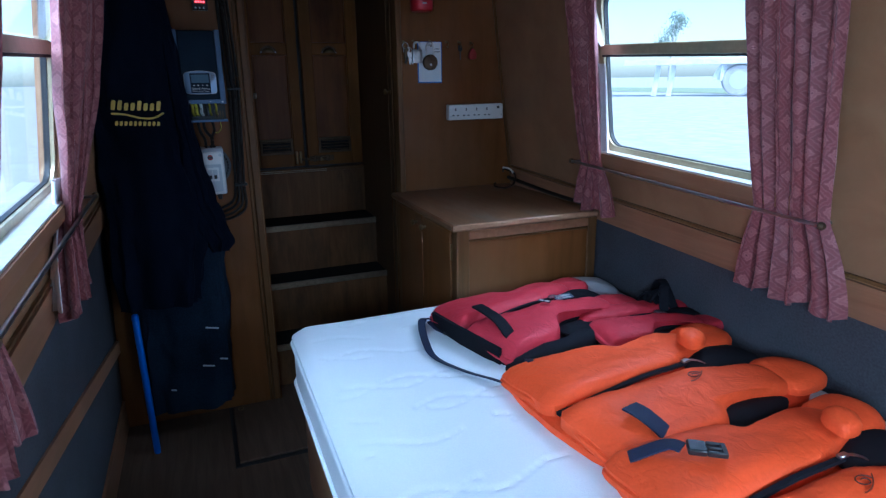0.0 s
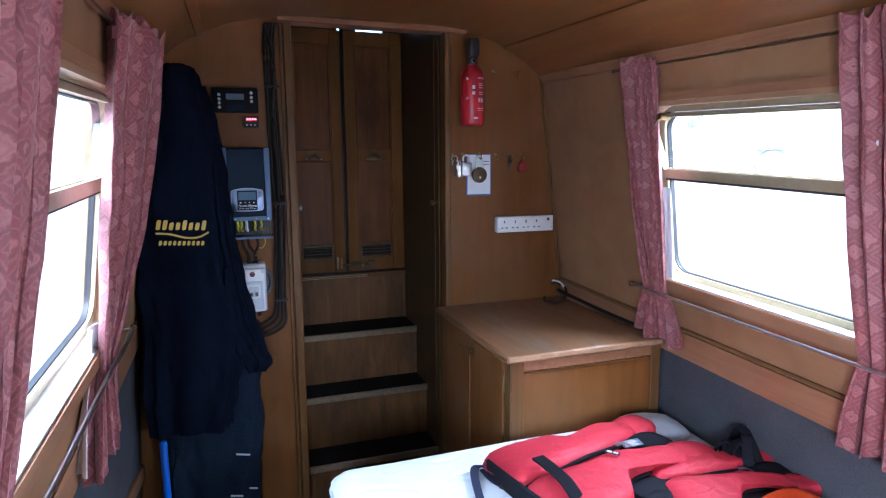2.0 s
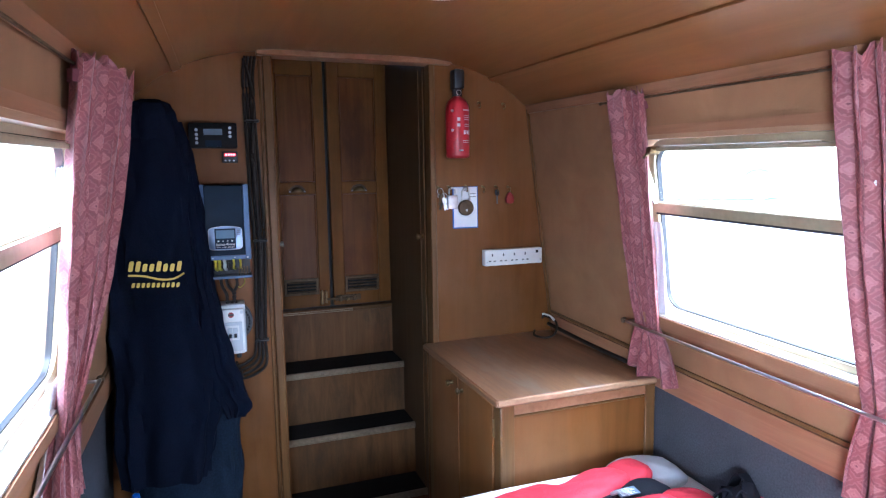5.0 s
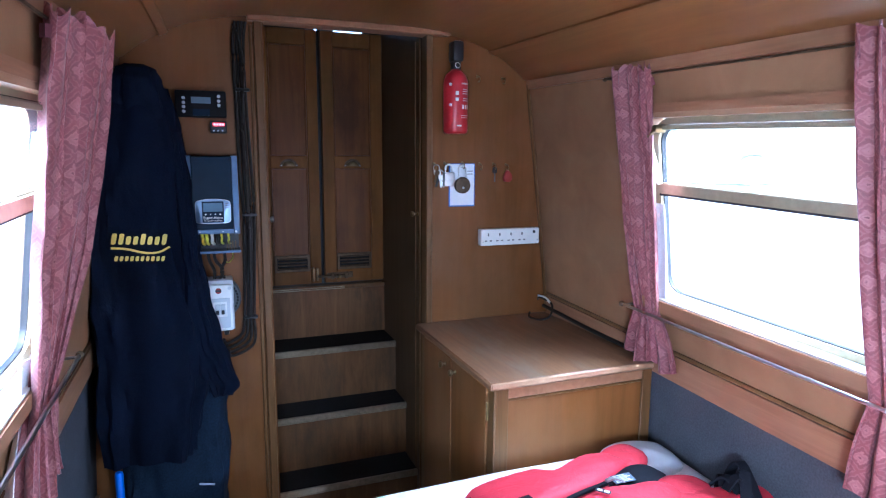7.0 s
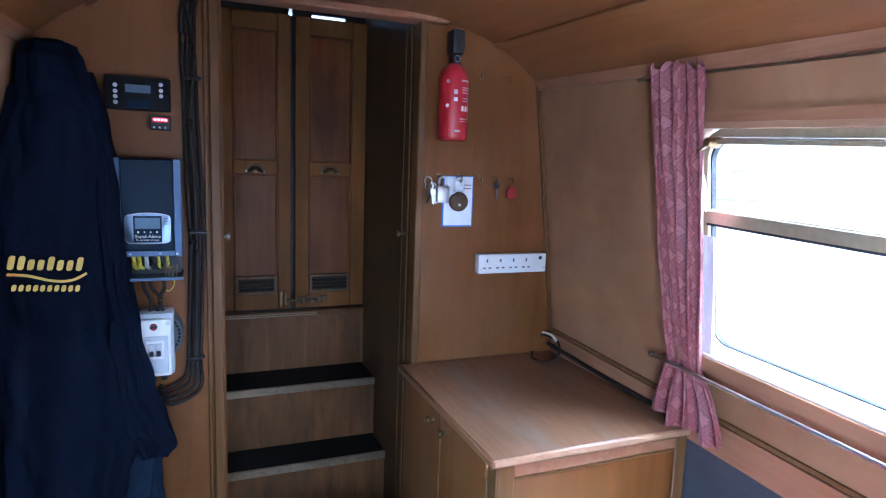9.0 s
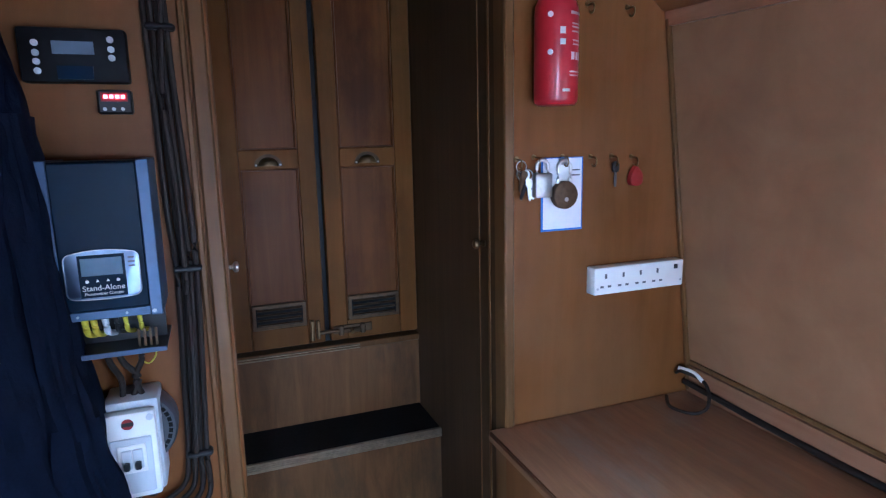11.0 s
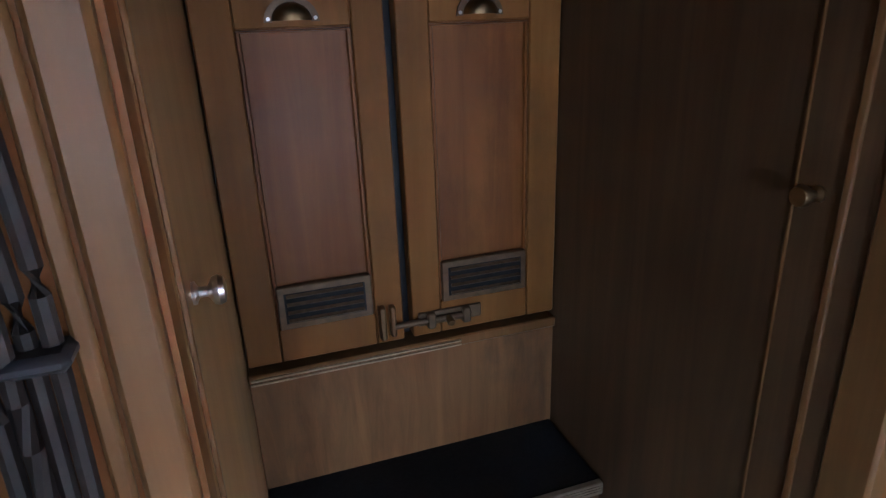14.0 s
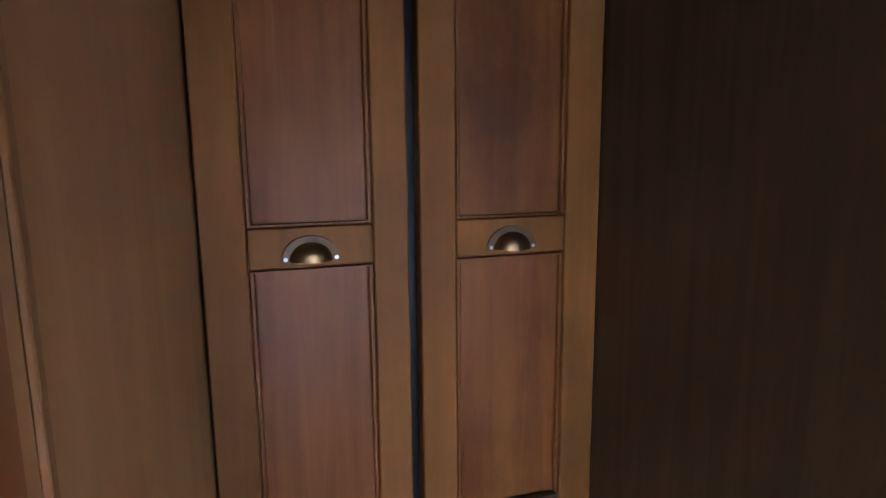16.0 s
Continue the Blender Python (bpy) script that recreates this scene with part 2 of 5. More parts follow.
REDPAINT = plain("red_enamel", (0.42, 0.016, 0.025), 0.28, 0, 30, 0.1, 0.02)
REDPL = plain("red_plastic", (0.26, 0.012, 0.014), 0.45)
GREENPL = plain("green_plastic", (0.02, 0.22, 0.12), 0.4)
YELPL = plain("yellow_green_wire", (0.55, 0.50, 0.04), 0.5)
DISCGREY = plain("grey_moulded_plastic", (0.065, 0.07, 0.08), 0.5, 0, 50, 0.1, 0.03)
BEZEL = plain("bright_metal_bezel", (0.20, 0.26, 0.38), 0.3, 1.0, 40, 0.06, 0.0)
SCREEN = plain("lcd_grey_blue", (0.085, 0.14, 0.20), 0.2, 0, 60, 0.08, 0.0)
PRINT = plain("grey_print", (0.10, 0.10, 0.11), 0.6)
MAROON = plain("dark_maroon_print", (0.10, 0.014, 0.010), 0.6)
NOSING = plain("worn_alloy_nosing", (0.34, 0.27, 0.185), 0.42, 0.6, 60, 0.3, 0.08)
PALEPRINT = plain("pale_print", (0.62, 0.62, 0.62), 0.6)
BLUEPRINT = plain("dull_blue_print", (0.10, 0.14, 0.19), 0.6)
LED = glowing("red_led_digits", (1.0, 0.05, 0.06), 3.0)
GLASS = glass_mat("window_glass")
GRAVEL = plain("pale_gravel", (0.50, 0.48, 0.45), 0.95, 0, 9.0, 0.15, 0.3)
# Grass, tree and trailer colours are paled to imitate the glare outside the windows.
GRASS = plain("glare_pale_grass", (0.30, 0.34, 0.20), 0.95, 0, 5.0, 0.2, 0.5)
LEAF = plain("glare_pale_leaf", (0.26, 0.31, 0.26), 0.8, 0, 12, 0.3, 0.2)
BARK = plain("glare_pale_bark", (0.5, 0.48, 0.46), 0.9, 0, 14, 0.2, 0.4)
TYRE = plain("glare_pale_tyre_rubber", (0.42, 0.42, 0.43), 0.85, 0, 40, 0.2, 0.2)
PAINTBLUE = plain("glare_pale_trailer_paint", (0.66, 0.69, 0.72), 0.6, 0, 20, 0.15, 0.1)

# ---------------------------------------------------------------- building helpers
BASE = {}


def thing(name, at, label, category, group="", kind=""):
    """An Empty at the base of a thing; its parts are built in world metres."""
    e = new(name)
    e.empty_display_size = 0.05
    e.location = at
    BASE[e.name] = Vector(at)
    return tagged(e, label, category, group, kind)


def mesh_from(name, bm, material, smooth=True):
    bmesh.ops.recalc_face_normals(bm, faces=bm.faces)
    me = bpy.data.meshes.new(name)
    bm.to_mesh(me)
    bm.free()
    for mt in material if isinstance(material, (list, tuple)) else [material]:
        me.materials.append(mt)
    if smooth:
        me.shade_smooth()
        me.set_sharp_from_angle(angle=radians(38))
    return me


def part(name, bm, material, parent, label=""):
    ob = new(name, mesh_from(name, bm, material))
    ob.parent = parent
    if parent.name in BASE:
        ob.matrix_parent_inverse = Matrix.Translation(-BASE[parent.name])
    return tagged(ob, label)


def solo(name, bm, material, label, category="", group="", kind=""):
    return tagged(new(name, mesh_from(name, bm, material)), label, category, group, kind)


def box(x0, x1, y0, y1, z0, z1, bevel=0.0, bm=None, seg=1):
    own = bmesh.new()
    bmesh.ops.create_cube(own, size=1.0)
    bmesh.ops.scale(own, vec=(abs(x1 - x0), abs(y1 - y0), abs(z1 - z0)), verts=own.verts)
    bmesh.ops.translate(own, vec=((x0 + x1) / 2, (y0 + y1) / 2, (z0 + z1) / 2), verts=own.verts)
    if bevel:
        bmesh.ops.bevel(own, geom=list(own.edges), offset=bevel, segments=seg, affect="EDGES", profile=0.5)
    if bm is None:
        return own
    return join(bm, own)


def join(bm, other, m=None):
    me = bpy.data.meshes.new("tmp")
    other.to_mesh(me)
    other.free()
    if m is not None:
        me.transform(m)
    bm.from_mesh(me)
    bpy.data.meshes.remove(me)
    return bm


def moved(bm, m):
    bmesh.ops.transform(bm, matrix=m, verts=bm.verts)
    return bm


def cyl(p, q, r, r2=None, seg=16, bm=None, bevel=0.0):
    p, q = Vector(p), Vector(q)
    own = bmesh.new()
    bmesh.ops.create_cone(own, cap_ends=True, segments=seg, radius1=r, radius2=r if r2 is None else r2, depth=(q - p).length)
    if bevel:
        rims = [e for e in own.edges if abs(e.verts[0].co.z - e.verts[1].co.z) < 1e-6]
        bmesh.ops.bevel(own, geom=rims, offset=bevel, segments=2, affect="EDGES", profile=0.5)
    moved(own, Matrix.Translation((p + q) / 2) @ (q - p).to_track_quat("Z", "Y").to_matrix().to_4x4())
    return own if bm is None else join(bm, own)


def lathe(profile, at, axis=(0, 0, 1), seg=24):
    """Turns (radius, height) pairs round an axis."""
    bm = bmesh.new()
    rings = []
    for r, h in profile:
        rings.append([bm.verts.new((r * math.cos(2 * math.pi * k / seg), r * math.sin(2 * math.pi * k / seg), h)) for k in range(seg)])
    for a, b in zip(rings, rings[1:]):
        for k in range(seg):
            bm.faces.new((a[k], a[(k + 1) % seg], b[(k + 1) % seg], b[k]))
    bm.faces.new(list(reversed(rings[0])))
    bm.faces.new(rings[-1])
    return moved(bm, Matrix.Translation(at) @ Vector(axis).to_track_quat("Z", "Y").to_matrix().to_4x4())


def smooth_path(points, steps=8):
    """A Catmull-Rom line through the points."""
    pts = [Vector(p) for p in points]
    out = []
    for i in range(len(pts) - 1):
        a, b, c, d = pts[max(i - 1, 0)], pts[i], pts[i + 1], pts[min(i + 2, len(pts) - 1)]
        for k in range(steps):
            t = k / steps
            out.append(0.5 * (2 * b + (c - a) * t + (2 * a - 5 * b + 4 * c - d) * t * t + (3 * b - a - 3 * c + d) * t ** 3))
    return out + [pts[-1]]


def sweep(path, profile, closed=False, up=(0, 0, 1), bm=None):
    """Carries a closed 2D profile (side, up) along a path."""
    pts = [Vector(p) for p in path]
    own = bmesh.new() if bm is None else bm
    n = len(pts)
    rings = []
    for i, p in enumerate(pts):
        a = pts[(i - 1) % n] if closed or i else p
        b = pts[(i + 1) % n] if closed or i < n - 1 else p
        d = (b - a).normalized()
        s = d.cross(Vector(up))
        if s.length < 1e-4:
            s = d.cross(Vector((1, 0, 0)))
        s.normalize()
        u = s.cross(d)
        rings.append([own.verts.new(p + s * x + u * y) for x, y in profile])
    m = len(profile)
    for i in range(n if closed else n - 1):
        a, b = rings[i], rings[(i + 1) % n]
        for k in range(m):
            own.faces.new((a[k], a[(k + 1) % m], b[(k + 1) % m], b[k]))
    if not closed:
        own.faces.new(list(reversed(rings[0])))
        own.faces.new(rings[-1])
    return own


def circle(r, n=10):
    return [(r * math.cos(2 * math.pi * k / n), r * math.sin(2 * math.pi * k / n)) for k in range(n)]


def rect(w, h):
    return [(-w / 2, -h / 2), (w / 2, -h / 2), (w / 2, h / 2), (-w / 2, h / 2)]


def tube(points, r, steps=8, n=10, bm=None):
    return sweep(smooth_path(points, steps), circle(r, n), bm=bm)


def strap(points, width, thick=0.003, steps=8, up=(0, 0, 1), bm=None):
    return sweep(smooth_path(points, steps), rect(width, thick), up=up, bm=bm)


def round_rect(a0, a1, b0, b1, r, n=6):
    """A rounded rectangle as (a, b) pairs, anticlockwise."""
    out = []
    for ca, cb, s in ((a1 - r, b0 + r, -90), (a1 - r, b1 - r, 0), (a0 + r, b1 - r, 90), (a0 + r, b0 + r, 180)):
        for k in range(n + 1):
            w = radians(s + 90 * k / n)
            out.append((ca + r * math.cos(w), cb + r * math.sin(w)))
    return out


def slab(outline, to3d, thick, bevel=0.0):
    """A flat plate: an outline of (a, b) pairs, set in space by to3d(a, b, depth)."""
    bm = bmesh.new()
    lo = [bm.verts.new(to3d(a, b, 0)) for a, b in outline]
    hi = [bm.verts.new(to3d(a, b, thick)) for a, b in outline]
    bm.faces.new(lo)
    top = bm.faces.new(hi)
    n = len(outline)
    for k in range(n):
        bm.faces.new((lo[k], lo[(k + 1) % n], hi[(k + 1) % n], hi[k]))
    if bevel:
        bmesh.ops.bevel(bm, geom=list(top.edges), offset=bevel, segments=2, affect="EDGES", profile=0.5)
    return bm


def sheet(f, nu, nv, thick, uv=(1, 1)):
    """A cloth-like shell: f(u, v) for u, v in 0..1, with real thickness and UVs in metres."""
    bm = bmesh.new()
    layer = bm.loops.layers.uv.new("UVMap")
    P = [[Vector(f(i / nu, j / nv)) for j in range(nv + 1)] for i in range(nu + 1)]
    front, back = [], []
    for i in range(nu + 1):
        fr, bk = [], []
        for j in range(nv + 1):
            du = P[min(i + 1, nu)][j] - P[max(i - 1, 0)][j]
            dv = P[i][min(j + 1, nv)] - P[i][max(j - 1, 0)]
            nrm = du.cross(dv)
            nrm = nrm.normalized() if nrm.length > 1e-9 else Vector((0, 0, 1))
            fr.append(bm.verts.new(P[i][j] + nrm * thick / 2))
            bk.append(bm.verts.new(P[i][j] - nrm * thick / 2))
        front.append(fr)
        back.append(bk)

    def face(vs, uvs):
        fc = bm.faces.new(vs)
        for l, (a, b) in zip(fc.loops, uvs):
            l[layer].uv = (a * uv[0], b * uv[1])

    for i in range(nu):
        for j in range(nv):
            q = ((i / nu, j / nv), ((i + 1) / nu, j / nv), ((i + 1) / nu, (j + 1) / nv), (i / nu, (j + 1) / nv))
            face((front[i][j], front[i + 1][j], front[i + 1][j + 1], front[i][j + 1]), q)
            face((back[i][j + 1], back[i + 1][j + 1], back[i + 1][j], back[i][j]), (q[3], q[2], q[1], q[0]))
    for i in range(nu):
        for j in (0, nv):
            face((front[i][j], back[i][j], back[i + 1][j], front[i + 1][j]), [(i / nu, j / nv)] * 4)
    for j in range(nv):
        for i in (0, nu):
            face((front[i][j], front[i][j + 1], back[i][j + 1], back[i][j]), [(i / nu, j / nv)] * 4)
    return bm


def text_bm(words, size, m, depth=0.0008):
    c = bpy.data.curves.new("words", "FONT")
    c.body, c.size, c.extrude = words, size, depth
    c.align_x = "CENTER"
    ob = bpy.data.objects.new("words", c)
    scene.collection.objects.link(ob)
    dg = bpy.context.evaluated_depsgraph_get()
    me = bpy.data.meshes.new_from_object(ob.evaluated_get(dg))
    bm = bmesh.new()
    bm.from_mesh(me)
    bpy.data.objects.remove(ob)
    bpy.data.curves.remove(c)
    bpy.data.meshes.remove(me)
    return moved(bm, m)


def pillow(outline, thick, m, rings=9, puff=2.4, wrinkle=0.006, seed=0.0, base=0.25, pucker=0.0):
    """A padded panel: a star-shaped outline of (a, b) pairs with upright seams of base * thick and a swollen top.
    pucker: height of the small gathers along the line b = 0."""
    bm = bmesh.new()
    n = len(outline)
    ca, cb = sum(p[0] for p in outline) / n, sum(p[1] for p in outline) / n
    low = [bm.verts.new((a, b, 0)) for a, b in outline]
    top = [low]
    for k in range(rings + 1):
        s = 1 - k / (rings + 0.6)
        h = thick * (base + (1 - base) * (1 - s ** puff) ** 0.55)
        ring = []
        for a, b in outline:
            x, y = ca + (a - ca) * s, cb + (b - cb) * s
            w = wrinkle * (1 - s ** 6) * (noise.noise((x * 9 + seed, y * 9, seed)) + 0.6 * noise.noise((x * 26, y * 22 + seed, seed)))
            w += pucker * (1 - s ** 12) * math.sin(x * 2 * math.pi / 0.026 + 3 * noise.noise((x * 20, seed, 0))) * math.exp(-abs(y) / 0.035)
            ring.append(bm.verts.new((x, y, h + w)))
        top.append(ring)
    for a, b in zip(top, top[1:]):
        for k in range(n):
            bm.faces.new((a[k], a[(k + 1) % n], b[(k + 1) % n], b[k]))
    bm.faces.new(top[-1])
    bm.faces.new(list(reversed(low)))
    return moved(bm, m)


def closed_path(points, steps=5):
    """A smooth closed outline through (a, b) pairs."""
    n = len(points)
    out = []
    for i in range(n):
        a, b, c, d = (Vector(points[(i + k) % n]) for k in (-1, 0, 1, 2))
        for k in range(steps):
            t = k / steps
            out.append(tuple(0.5 * (2 * b + (c - a) * t + (2 * a - 5 * b + 4 * c - d) * t * t + (3 * b - a - 3 * c + d) * t ** 3)))
    return out

# ---------------------------------------------------------------- the cabin shell
MID, Y_END, Y_BACK = 0.52, 2.61, -4.4
GUN, EAVE, SHEER = 0.90, 1.878, 0.033
REC0, REC1, Y_DOOR = 0.228, 0.836, 3.26
WIN_Z0, WIN_Z1 = 1.135, 1.735
# The last two pairs of openings are unseen, added to let daylight in.
BAYS = ((1.07, 1.90), (-0.95, -0.12), (-2.9, -2.07))


def wall_x(z):
    """The inner face of the side wall on the +x side, which leans in above the gunwale."""
    return 1.394 - 0.127 * (max(z, GUN) - 1.03)


def sheer(y):
    """The rise of the cabin sides and roof towards the end doors."""
    return SHEER * (y - 2.25)


def wp(side, y, z, d=0.0):
    """A point d metres outside the inner wall face (inside if negative). side: 1 for +x, -1 for -x."""
    x = wall_x(z) + d
    return Vector((x if side > 0 else 2 * MID - x, y, z + sheer(y)))


def roof_z(x, y=2.61):
    return 2.075 - 0.19 * min(1.0, abs(x - MID) / 0.765) ** 4.0 + SHEER * (y - 2.61)


def wall_block(bm, side, y0, y1, z0, z1, d0=0.0, d1=0.07):
    vs = [bm.verts.new(wp(side, y, z, d)) for y in (y0, y1) for z in (z0, z1) for d in (d0, d1)]
    for q in ((0, 1, 3, 2), (4, 6, 7, 5), (0, 4, 5, 1), (2, 3, 7, 6), (0, 2, 6, 4), (1, 5, 7, 3)):
        bm.faces.new([vs[k] for k in q])


def side_wall(name, side, label):
    bm = bmesh.new()
    ys = [Y_BACK]
    for a, b in sorted(BAYS):
        ys += [a, b]
    ys.append(Y_END + 0.03)
    wall_block(bm, side, Y_BACK, Y_END + 0.03, GUN, WIN_Z0)
    wall_block(bm, side, Y_BACK, Y_END + 0.03, WIN_Z1, EAVE + 0.06)
    for k in range(0, len(ys), 2):
        wall_block(bm, side, ys[k], ys[k + 1], WIN_Z0, WIN_Z1)
    w = solo(name, bm, SIDING, label, "wall", kind="structure")
    # capping board along the gunwale, with a groove along its upper edge
    bm = bmesh.new()
    wall_block(bm, side, Y_BACK, Y_END - 0.002, 0.885, 0.975, -0.012, -0.001)
    part("gunwale_board", bm, TRIM_Y, w)
    bm = bmesh.new()
    wall_block(bm, side, Y_BACK, Y_END - 0.002, 0.981, 0.990, -0.009, -0.001)
    part("groove_bead", bm, TRIM, w)
    bm = bmesh.new()
    wall_block(bm, side, Y_BACK, Y_END - 0.002, EAVE - 0.022, EAVE + 0.012, -0.014, -0.001)
    part("cornice", bm, TRIM_Y, w)
    # hull lining below the gunwale
    bm = bmesh.new()
    lo = 0.0 if side > 0 else 0.05
    out = []
    for y in (Y_BACK, Y_END + 0.03):
        top = 0.897 + sheer(y)
        for z, x in ((0.0, wall_x(0) + lo), (top, wall_x(0)), (top, wall_x(0) + 0.09), (0.0, wall_x(0) + 0.09 + lo)):
            out.append(bm.verts.new((x if side > 0 else 2 * MID - x, y, z)))
    for q in ((0, 1, 2, 3), (7, 6, 5, 4), (0, 4, 5, 1), (1, 5, 6, 2), (2, 6, 7, 3), (3, 7, 4, 0)):
        bm.faces.new([out[k] for k in q])
    part("hull_lining", bm, GREYCARPET, w)
    return w


side_wall("wall_east", 1, "honey-brown veneered cabin side wall above grey carpet lining")
_west = side_wall("wall_west", -1, "honey-brown veneered cabin side wall above grey carpet lining")
# slanting timber and skirting against the hull lining on the gangway side
_bm = sweep([(-0.385, 0.9, 0.70), (-0.395, 2.585, 0.38)], rect(0.018, 0.05), up=(0, 0.18, 1))
part("hull_batten", _bm, TRIM_Y, _west)
part("skirting", box(-0.425, -0.405, Y_BACK, Y_END - 0.003, 0.002, 0.13, 0.003), TRIM_Y, _west)

# end wall with the stair opening
_bm = bmesh.new()
box(-0.55, REC0, Y_END, Y_END + 0.03, 0.0, 2.2015, bm=_bm)
box(REC1, 1.6, Y_END, Y_END + 0.03, 0.0, 2.2015, bm=_bm)
box(REC0, REC1, Y_END, Y_END + 0.03, 2.085, 2.2015, bm=_bm)
for _v in _bm.verts:
    if _v.co.x < -0.5 or _v.co.x > 1.55:
        _x = wall_x(0) + 0.085 if _v.co.z < 1 else wall_x(2.2) + 0.06
        _v.co.x = _x if _v.co.x > 1 else 2 * MID - _x
north = solo("wall_north", _bm, VENEER, "reddish-brown veneered end bulkhead round the stair opening", "wall", kind="structure")
for _x0, _x1 in ((REC0 - 0.034, REC0 - 0.004), (REC1 - 0.004, REC1 + 0.022)):
    part("jamb_trim", box(_x0, _x1, Y_END - 0.012, Y_END + 0.045, 0.0, 2.055, 0.004), TRIM, north)
part("jamb_bead", box(REC0 - 0.050, REC0 - 0.038, Y_END - 0.008, Y_END - 0.001, 0.0, 2.04, 0.003), TRIM, north)
part("header_strip", box(REC0 - 0.055, REC1 + 0.09, Y_END - 0.03, Y_END + 0.045, 2.050, 2.074, 0.004), TRIM_Y, north)
part("corner_bead", moved(box(-0.006, 0.006, -0.006, 0.006, -0.49, 0.49, 0.002), Matrix.Translation((wall_x(1.40) - 0.008, Y_END - 0.008, 1.40)) @ pose(0, 0, 0, 0, -7.2, 0)), TRIM, north)

_bm = box(-0.6, 1.62, Y_BACK - 0.05, Y_BACK, -0.05, 2.2)
solo("wall_south", _bm, VENEER, "plain veneered bulkhead closing the cabin", "wall", kind="structure")
solo("floor", box(-0.6, 1.62, Y_BACK - 0.05, 3.4, -0.06, 0.0), FLOORWOOD, "dark brown boarded cabin floor", "floor", kind="structure")

# cambered ceiling with two lengthwise joint strips
_bm = bmesh.new()
_n = 28
_rows = []
for _k in range(_n + 1):
    _x = MID - 0.80 + 1.60 * _k / _n
    _rows.append([_bm.verts.new((_x, _y, roof_z(_x, _y) + _d)) for _y in (Y_BACK, Y_END + 0.002) for _d in (0, 0.05)])
for _a, _b in zip(_rows, _rows[1:]):
    for _q in ((0, 2), (3, 1), (1, 0), (2, 3)):
        _bm.faces.new((_a[_q[0]], _a[_q[1]], _b[_q[1]], _b[_q[0]]))
_bm.faces.new([_rows[0][_k] for _k in (0, 1, 3, 2)])
_bm.faces.new([_rows[-1][_k] for _k in (0, 2, 3, 1)])
for _x in (-0.095, 1.112):
    _tilt = math.degrees(math.atan((roof_z(_x + 0.01) - roof_z(_x - 0.01)) / 0.02))
    _b = box(-0.015, 0.015, Y_BACK, Y_END - 0.002, -0.006, 0.006, 0.002)
    bmesh.ops.transform(_b, matrix=pose(_x, 0, 0, 0, -_tilt, 0), verts=_b.verts)
    for _v in _b.verts:
        _v.co.z += roof_z(_x, _v.co.y) - 0.004
    join(_bm, _b)
solo("ceiling", _bm, CEILING, "glossy orange-brown veneered cambered cabin ceiling", "ceiling", kind="structure")

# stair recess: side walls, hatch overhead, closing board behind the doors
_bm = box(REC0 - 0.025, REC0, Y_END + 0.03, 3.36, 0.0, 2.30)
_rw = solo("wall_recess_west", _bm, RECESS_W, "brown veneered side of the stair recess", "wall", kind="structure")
part("panel_bead", box(REC0, REC0 + 0.004, 2.652, 2.660, 0.0, 2.05, 0.001), TRIM, _rw)
# Same recess veneer as opposite, coloured darker for the shade on this side.
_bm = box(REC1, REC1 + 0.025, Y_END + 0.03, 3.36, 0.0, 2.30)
_re = solo("wall_recess_east", _bm, RECESS_SHADED, "brown veneered side of the stair recess, its shade in the colour", "wall", kind="structure")
part("panel_bead", box(REC1 - 0.005, REC1, 2.682, 2.690, 0.0, 2.05, 0.001), TRIM, _re)
part("panel_bead", box(REC1 - 0.003, REC1, 2.745, 2.747, 0.0, 2.05), TRIM, _re)
solo("hatch_lid", box(REC0 - 0.08, REC1 + 0.08, Y_END - 0.05, 3.38, 2.202, 2.23, 0.004), BLACKPL, "dark sliding roof hatch over the stair", "hatch", kind="structure")
# Unseen board added to block daylight, leaving a slit and a dot above the doors.
_bm = bmesh.new()
box(REC0, REC1, Y_DOOR + 0.052, Y_DOOR + 0.07, 0.0, 2.176, bm=_bm)
for _a, _b, _z in ((REC0, 0.517, 2.176), (0.531, 0.61, 2.176), (0.75, REC1, 2.176), (0.61, 0.75, 2.190)):
    box(_a, _b, Y_DOOR + 0.052, Y_DOOR + 0.07, _z, 2.2015, bm=_bm)
solo("door_backing", _bm, BLACKPL, "added black board blocking daylight behind the cabin doors", "board", kind="structure")


